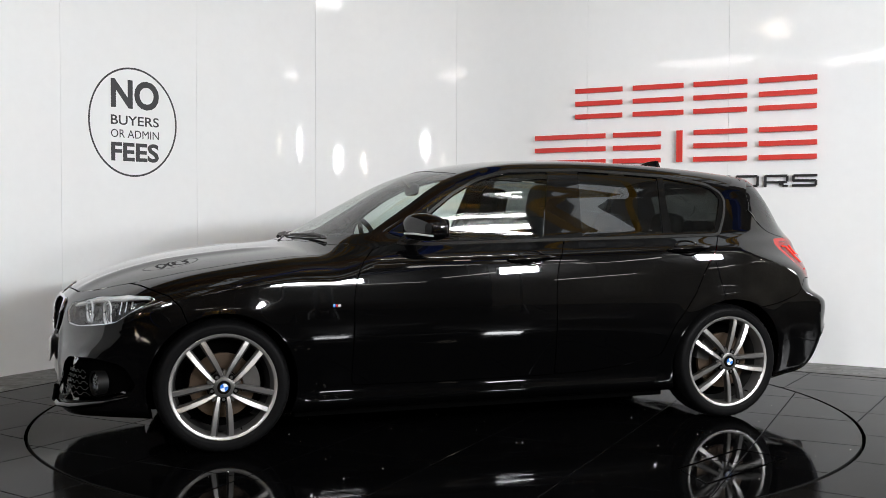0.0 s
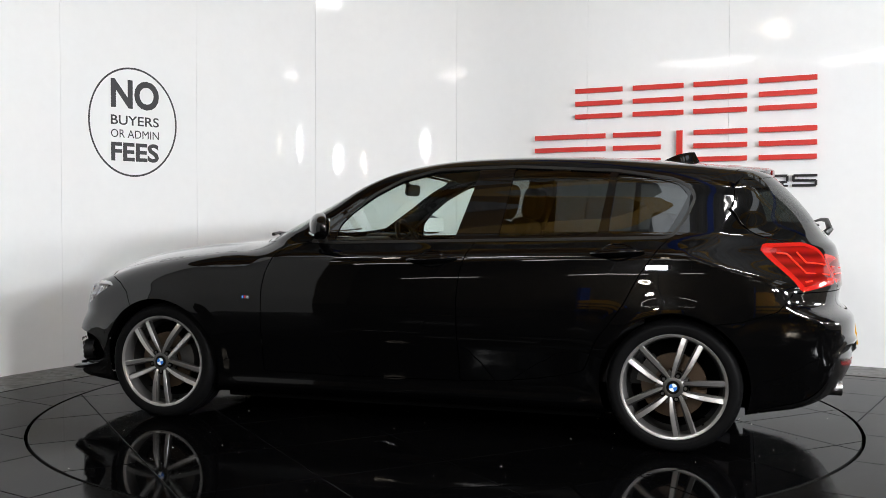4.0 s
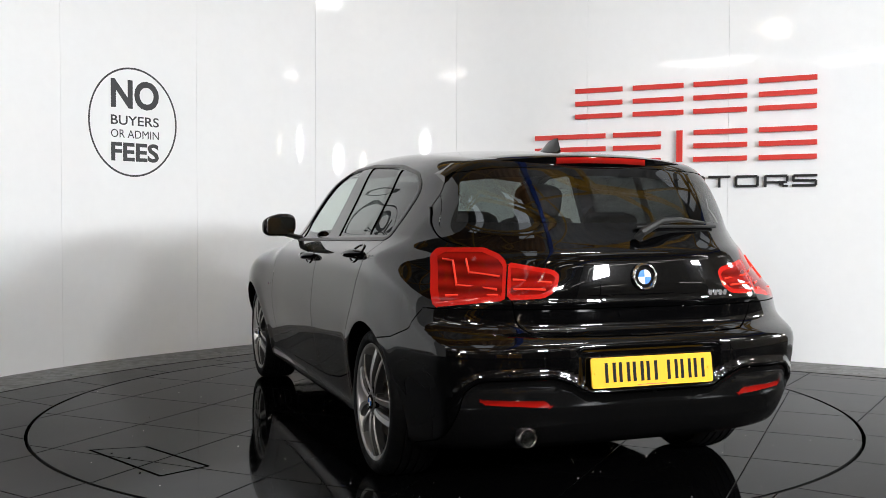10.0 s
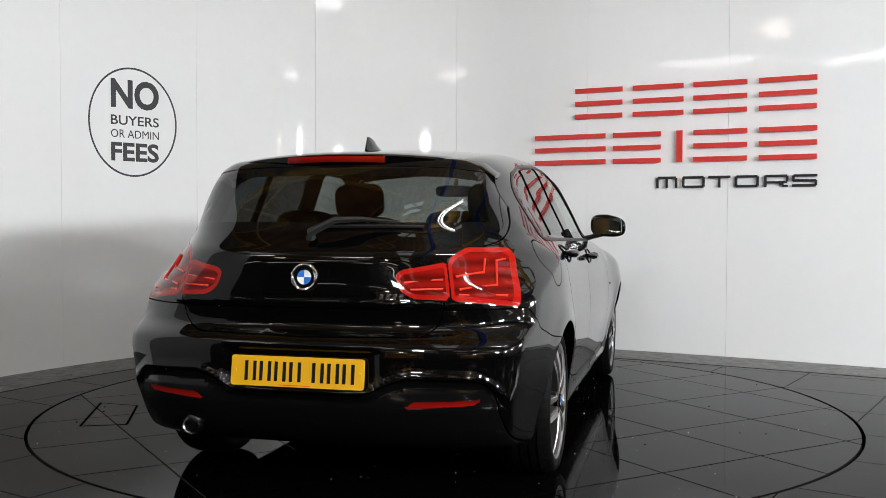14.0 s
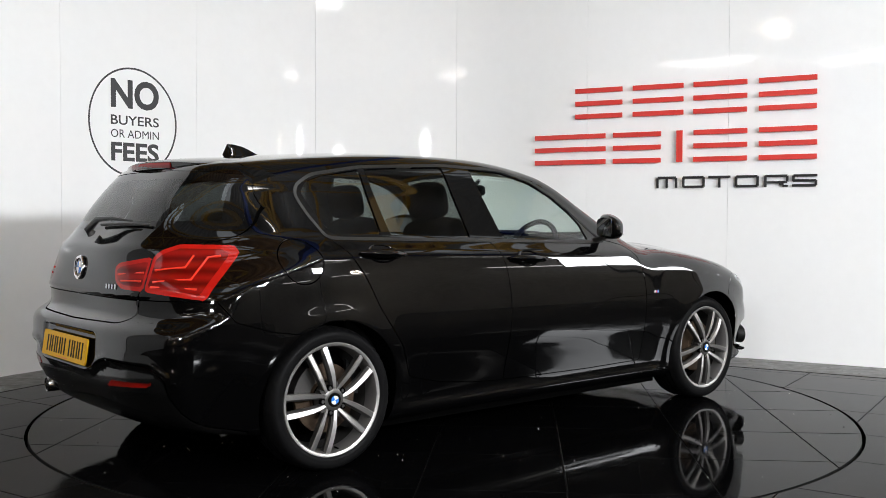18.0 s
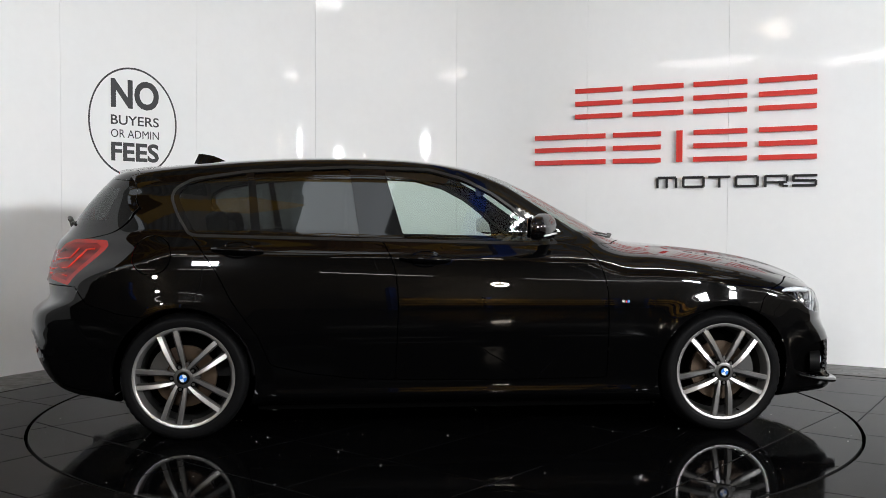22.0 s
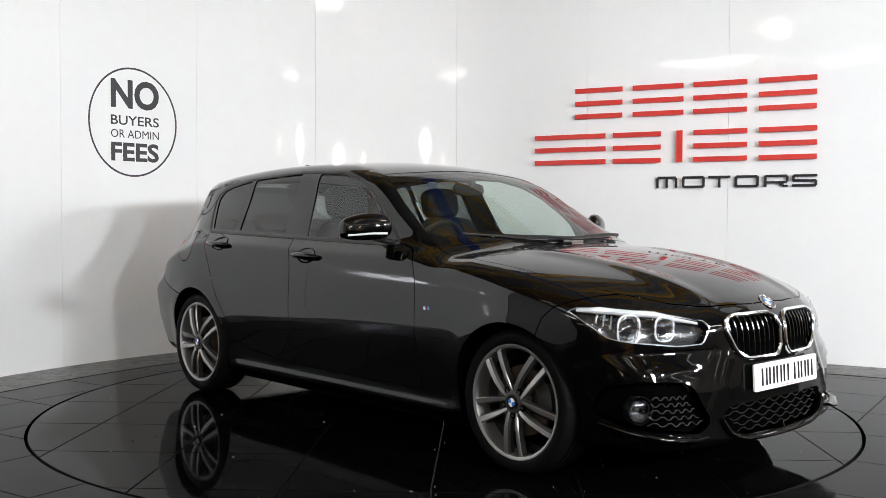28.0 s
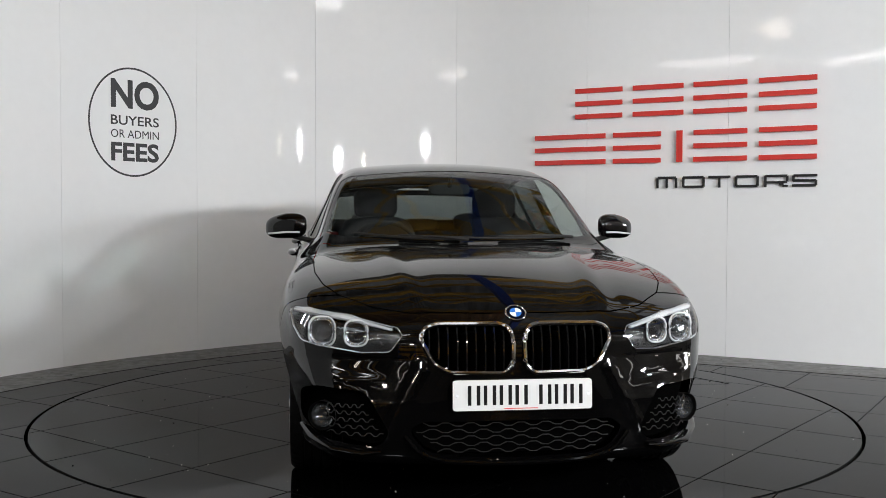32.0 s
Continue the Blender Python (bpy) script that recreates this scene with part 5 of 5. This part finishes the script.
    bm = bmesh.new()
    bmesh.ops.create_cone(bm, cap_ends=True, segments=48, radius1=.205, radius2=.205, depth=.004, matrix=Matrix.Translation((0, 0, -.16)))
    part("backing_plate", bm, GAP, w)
    return w


def hub_pose(x, side):
    # z of the wheel points outward
    return Matrix(((side * -1, 0, 0, x), (0, 0, side, WHEEL_Y * side), (0, 1, 0, WHEEL_Z), (0, 0, 0, 1)))


for x, side, turn in ((WHEEL_X, 1, -92), (-WHEEL_X, 1, -76), (-WHEEL_X, -1, -106), (WHEEL_X, -1, -91)):
    wheel(hub_pose(x, side), radians(turn))

# wheel wells and floor pan
for x in (WHEEL_X, -WHEEL_X):
    for side in (1, -1):
        bm = bmesh.new()
        rows = []
        for k in range(25):
            a = radians(-12 + 204 * k / 24)
            px, pz = x + .341 * math.cos(a), WHEEL_Z + .341 * math.sin(a)
            edge = float(skin_at([px], [max(pz, .2)], "side")[0][1]) - .003
            rows.append([bm.verts.new((x + r * math.cos(a), y * side, WHEEL_Z + r * math.sin(a))) for r, y in ((.3425, edge), (.352, edge - .05), (.365, .50))])
        for a, b in zip(rows, rows[1:]):
            for i in range(2):
                bm.faces.new((a[i], a[i + 1], b[i + 1], b[i]))
        hub = bm.verts.new((x, .50 * side, WHEEL_Z))
        for a, b in zip(rows, rows[1:]):
            bm.faces.new((a[2], b[2], hub))
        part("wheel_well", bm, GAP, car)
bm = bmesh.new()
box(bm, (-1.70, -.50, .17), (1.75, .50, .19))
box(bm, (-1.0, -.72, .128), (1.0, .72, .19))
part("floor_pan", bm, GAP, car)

# ---- inside the car ----
def cushion(bm, size, m, power=.35):
    made = bmesh.ops.create_uvsphere(bm, u_segments=28, v_segments=16, radius=1)["verts"]
    for v in made:
        c = Vector([math.copysign(abs(a) ** power, a) for a in v.co])
        v.co = m @ Vector((c.x * size[0], c.y * size[1], c.z * size[2]))


def seat(x, y):
    s = tagged(new("front_seat"), "black cloth front seat with a headrest")
    s.parent = car
    bm = bmesh.new()
    cushion(bm, (.26, .25, .09), pose(x + .20, y, .46, 0, -8))
    part("cushion", bm, CLOTH, s, smooth=True)
    bm = bmesh.new()
    cushion(bm, (.085, .245, .33), pose(x - .14, y, .77, 0, -20), .45)
    part("backrest", bm, CLOTH, s, smooth=True)
    bm = bmesh.new()
    cushion(bm, (.055, .135, .095), pose(x - .285, y, 1.175, 0, -12), .55)
    rest = part("headrest", bm, CLOTH, s, smooth=True)
    for dy in (-.05, .05):
        bm = bmesh.new()
        bmesh.ops.create_cone(bm, cap_ends=True, segments=10, radius1=.007, radius2=.007, depth=.12, matrix=pose(x - .262, y + dy, 1.07, 0, -14))
        part("headrest_post", bm, CHROME, rest, "chrome headrest post")


seat(-.16, .37), seat(-.16, -.37)
rear_seat = tagged(new("rear_seat"), "black cloth rear bench")
rear_seat.parent = car
bm = bmesh.new()
cushion(bm, (.24, .62, .09), pose(-.82, 0, .47, 0, -8))
part("cushion", bm, CLOTH, rear_seat, smooth=True)
bm = bmesh.new()
cushion(bm, (.08, .62, .29), pose(-1.12, 0, .72, 0, -22), .4)
part("backrest", bm, CLOTH, rear_seat, smooth=True)
for y, w in ((.36, .13), (0, .12), (-.36, .13)):
    bm = bmesh.new()
    cushion(bm, (.05, w, .06 if y else .045), pose(-1.245, y, 1.055 if y else 1.03, 0, -12), .55)
    part("headrest", bm, CLOTH, rear_seat, smooth=True)
bm = bmesh.new()
cushion(bm, (.24, .70, .11), pose(.63, 0, .845, 0, 8), .35)
cushion(bm, (.10, .16, .045), pose(.50, -.37, .945, 0, 0), .4)
part("dashboard", bm, DASH, car, smooth=True)
steer = tagged(new("steering_wheel"), "black steering wheel")
steer.parent = car
m = pose(.33, -.37, .90, 0, -66)
bm = bmesh.new()
tube(bm, [m @ Vector((.18 * math.cos(k * math.tau / 40), .18 * math.sin(k * math.tau / 40), 0)) for k in range(40)], .015, seg=8)
part("rim", bm, DASH, steer, smooth=True)
bm = bmesh.new()
cushion(bm, (.075, .085, .03), m, .6)
box(bm, (-.02, -.17, -.008), (.02, .17, .008), m)
part("spokes", bm, DASH, steer, smooth=True)
bm = bmesh.new()
cushion(bm, (.014, .115, .034), pose(.20, 0, 1.245, 0, -8), .5)
tube(bm, [Vector((.21, 0, 1.26)), Vector((.26, 0, 1.31))], .012, closed=False, seg=8)
part("inner_mirror", bm, DASH, car, smooth=True)
for side in (1, -1):
    bm = bmesh.new()
    box(bm, (-1.20, .715 * side - .01, .30), (.60, .715 * side + .01, .945))
    part("door_lining", bm, DASH, car)
bm = bmesh.new()
n = 14
grid = [[bm.verts.new((-1.45 + 1.5 * i / n, -.50 + 1.0 * j / 8, float(TOPS(-1.45 + 1.5 * i / n)) - .045 - .13 * (-.50 + 1.0 * j / 8) ** 2)) for j in range(9)] for i in range(n + 1)]
for i in range(n):
    for j in range(8):
        bm.faces.new((grid[i][j], grid[i + 1][j], grid[i + 1][j + 1], grid[i][j + 1]))
part("headliner", bm, LINER, car, smooth=True)
bm = bmesh.new()
box(bm, (-1.80, -.56, .945), (-1.28, .56, .965))
part("parcel_shelf", bm, DASH, car)
for side in (1, -1):
    # lining of the rear pillars, inside the skin
    bm = bmesh.new()
    rows = []
    for k in range(9):
        z = .96 + .33 * k / 8
        rows.append([bm.verts.new((x, (float(skin_at([x], [z], "side")[0][1]) - .03) * side, z)) for x in (-1.66 + .25 * (z - .96), -1.52 + .1 * (z - .96), -1.43 + .05 * (z - .96))])
    for a, b in zip(rows, rows[1:]):
        for j in range(2):
            bm.faces.new((a[j], a[j + 1], b[j + 1], b[j]))
    part("pillar_lining", bm, LINER, car, smooth=True)
bm = bmesh.new()
box(bm, (-1.85, -.55, .60), (-1.25, .55, .62))
part("boot_floor", bm, DASH, car)

# ---- the hall round and over the display ----
hall = tagged(new("hall"), "large dark workshop hall with painted steel trusses", "building", kind="structure")
bm = bmesh.new()
box(bm, (-12.2, -15.2, -.02), (-12, 7.2, 7.5))
box(bm, (-12, -15.2, -.02), (12, -15, 7.5))
box(bm, (-12, 7, -.02), (12, 7.2, 7.5))
part("hall_wall", bm, HALL_DARK, hall)
bm = bmesh.new()
box(bm, (12, -15.2, -.02), (12.2, 7.2, 7.5))
part("side_wall", bm, HALL_PALE, hall)
n = 240
BAYS = (-15.2, -13, -10, -7, -4, -1, 2, 7.2)
bm = bmesh.new()
for i in range(n):
    x0, x1 = -12 + 24 * i / n, -12 + 24 * (i + 1) / n
    z0, z1 = (7.0 + .03 * ((k % 4) in (1, 2)) for k in (i, i + 1))
    for y0, y1 in zip(BAYS, BAYS[1:]):
        f = bm.faces.new([bm.verts.new(c) for c in ((x0, y0, z0), (x1, y0, z1), (x1, y1, z1), (x0, y1, z0))])
        f.material_index = int(y0 in (-4, -13) and x0 < 1.2)
ceiling = tagged(part("ceiling", bm, HALL_GREY, None), "grey corrugated sheet roof of the hall", "ceiling", kind="structure")
ceiling.data.materials.append(HALL_BROWN)
for y in (-13, -10, -7, -4, -1, 2, 4.6):
    truss = tagged(new("roof_truss"), "yellow painted steel roof truss", "truss", "roof trusses")
    for z in (5.6, 6.7):
        bm = bmesh.new()
        box(bm, (-12, y - .08, z - .13), (12, y + .08, z + .13))
        part("chord", bm, YELLOW, truss)
    for k in range(16):
        bm = bmesh.new()
        a, b = Vector((-12 + 1.5 * k, y, 5.6 if k % 2 else 6.7)), Vector((-10.5 + 1.5 * k, y, 6.7 if k % 2 else 5.6))
        tube(bm, [a, b], .05, closed=False, seg=6)
        part("brace", bm, YELLOW, truss)
for x in (1.3, 7.8):
    bm = bmesh.new()
    box(bm, (-.09, -15, 5.2), (.09, 7, 5.5), pose(x, -2.5, 0, 0, 0, 7) @ pose(0, 2.5, 0))
    tagged(part("crane_rail", bm, BLUE, None), "blue painted steel rail under the roof", "beam", "blue rails")
for y0, y1 in ((-4, -1), (-1, 2), (2, 4.6)):
    for x in (-6, -2.6, .6, 3.8):
        for a, b in (((x, y0), (x + 3, y1)), ((x + 3, y0), (x, y1))):
            bm = bmesh.new()
            tube(bm, [Vector((*a, 6.55)), Vector((*b, 6.55))], .06, closed=False, seg=6)
            tagged(part("wind_brace", bm, YELLOW, None), "yellow steel brace between two roof trusses", "brace", "wind braces")
SKY_PANEL = glow("roof_light_panel", (.86, .93, 1.0), 1.6)
for x in (-6.2, 0, 6.2):
    for y in (-11.5, -5.5):
        bm = bmesh.new()
        box(bm, (x - .65, y - 1.9, 6.955), (x + .65, y + 1.9, 6.99))
        tagged(part("roof_light", bm, SKY_PANEL, None), "translucent roof light panel in the sheet roof", "skylight", "roof lights")
# the same panel with a weaker glow
DIM_PANEL = glow("dim_roof_light_panel", (.86, .93, 1.0), .75)
# a bank of roof lights over the end of the hall beside the display
for k in range(3):
    for m in range(2):
        bm = bmesh.new()
        box(bm, (4.6 + 1.25 * k, .4 + 2.05 * m, 6.955), (5.5 + 1.25 * k, 2.1 + 2.05 * m, 6.99))
        tagged(part("roof_light", bm, DIM_PANEL, None), "translucent roof light panel in the sheet roof", "skylight", "roof lights")
TUBE = glow("lamp_tube", (1, .97, .93), 26.0)
for (lx, ly, lz), turn in LAMPS:
    fit_ = tagged(new("tube_lamp"), "twin fluorescent tube lamp hanging from the roof, the rear two added to light it", "lamp", "tube lamps")
    fit_.matrix_world = pose(lx, ly, lz, 0, 0, turn)
    bm = bmesh.new()
    box(bm, (-.78, -.10, .03), (.78, .10, .09))
    part("tray", bm, HALL_GREY, fit_)
    for dy in (-.07, .07):
        bm = bmesh.new()
        bmesh.ops.create_cone(bm, cap_ends=True, segments=12, radius1=.018, radius2=.018, depth=1.5, matrix=pose(0, dy, 0, 0, 90))
        part("tube", bm, TUBE, fit_)
    for dx in (-.6, .6):
        bm = bmesh.new()
        bmesh.ops.create_cone(bm, cap_ends=True, segments=6, radius1=.006, radius2=.006, depth=7.0 - lz - .09, matrix=pose(dx, 0, (7.0 - lz + .09) / 2))
        part("hanger", bm, HALL_GREY, fit_)
FAR_TUBE = glow("far_lamp_tube", (1, .97, .93), 8.0)
# far rows of tubes at the back of the hall
for row, z, turn in ((-9.5, 4.4, 0), (-12, 5.0, 0), (-14, 3.4, 0), (8.6, 3.6, 90), (10.6, 4.6, 90), (11.5, 2.7, 90)):
    for along in (-9, -5.5, -2, 1.5, 5, 8.5):
        x, y = (along, row) if not turn else (row, along - 2.5)
        far = tagged(new("strip_lamp"), "single fluorescent strip lamp at the back of the hall", "lamp", "strip lamps")
        far.matrix_world = pose(x, y, z, 0, 0, turn)
        bm = bmesh.new()
        box(bm, (-.9, -.03, .03), (.9, .03, .07))
        part("tray", bm, HALL_GREY, far)
        bm = bmesh.new()
        bmesh.ops.create_cone(bm, cap_ends=True, segments=10, radius1=.03, radius2=.03, depth=1.7, matrix=pose(0, 0, 0, 0, 90))
        part("tube", bm, FAR_TUBE, far)
        bm = bmesh.new()
        bmesh.ops.create_cone(bm, cap_ends=True, segments=6, radius1=.008, radius2=.008, depth=7.0 - z - .09, matrix=pose(0, 0, (7.0 - z + .09) / 2))
        part("hanger", bm, HALL_GREY, far)
# floodlights on stands
for (lx, ly, lz), watts in FLOODS:
    stand = tagged(new("lamp_stand"), "flat floodlight on a black tripod stand", "lamp", "floodlights")
    stand.matrix_world = pose(lx, ly, 0)
    back = Vector((lx, ly, 0)).normalized()
    bm = bmesh.new()
    bmesh.ops.create_cone(bm, cap_ends=True, segments=12, radius1=.018, radius2=.014, depth=lz - .1, matrix=pose(back.x * .06, back.y * .06, (lz - .1) / 2 + .01))
    part("pole", bm, SATIN, stand)
    for k in range(3):
        bm = bmesh.new()
        a = k * math.tau / 3
        tube(bm, [Vector((back.x * .06, back.y * .06, .55)), Vector((.45 * math.cos(a), .45 * math.sin(a), .012))], .012, closed=False, seg=6)
        part("leg", bm, SATIN, stand)
    bm = bmesh.new()
    wide, tall = (.27, .19) if lx < 8 else (.58, .48)
    box(bm, (-wide, -tall, .012), (wide, tall, .07))
    bm.transform(look((0, 0, lz), (-lx, -ly, 1.3)))
    part("head", bm, SATIN, stand)
# glass globe lamps, the low four added as fill
GLOBE = glow("lamp_globe", (1, .89, .73), 7.0)
for gx, gy, gz in GLOBES:
    lamp = tagged(new("globe_lamp"), "warm glass globe lamp hanging from the roof, the low four added as fill", "lamp", "globe lamps")
    lamp.matrix_world = pose(gx, gy, gz)
    bm = bmesh.new()
    bmesh.ops.create_uvsphere(bm, u_segments=20, v_segments=12, radius=.12)
    part("globe", bm, GLOBE, lamp, smooth=True)
    bm = bmesh.new()
    bmesh.ops.create_cone(bm, cap_ends=True, segments=12, radius1=.05, radius2=.03, depth=.12, matrix=pose(0, 0, .19))
    part("cap", bm, SATIN, lamp)
    bm = bmesh.new()
    bmesh.ops.create_cone(bm, cap_ends=True, segments=6, radius1=.008, radius2=.008, depth=7.0 - gz - .25, matrix=pose(0, 0, .25 + (7.0 - gz - .25) / 2))
    part("hanger", bm, SATIN, lamp)
# yellow pallet racks along the back of the hall
for rx in (-4.4, 3.4):
    rack = tagged(new("pallet_rack"), "yellow steel pallet rack against the brown hall wall", "rack", "pallet racks")
    rack.matrix_world = pose(rx, -14.2, 0)
    for z in (.35, .95, 1.55):
        bm = bmesh.new()
        box(bm, (-1.7, -.05, z), (1.7, .05, z + .34))
        part("beam", bm, YELLOW, rack)
    for x in (-1.75, 0, 1.75):
        bm = bmesh.new()
        box(bm, (x - .05, -.4, 0), (x + .05, -.06, 2.2))
        part("upright", bm, BLUE, rack)

# ---- what moves: the turntable carries the car round ----
def motions():
    times = [0, .1, .25, .5] + [1 + k for k in range(31)] + [31.5, 31.75, 31.9, 32]
    for thing, ox, oy in ((car, -.001, -.005), (turntable, 0, 0)):
        rows = []
        for s in times:
            turn = Matrix.Rotation(radians(198.497 - 8.778 * s), 4, "Z")
            rows.append((s, turn @ Matrix.Translation((ox, oy, 0))))
        walk(thing, rows)


motions()
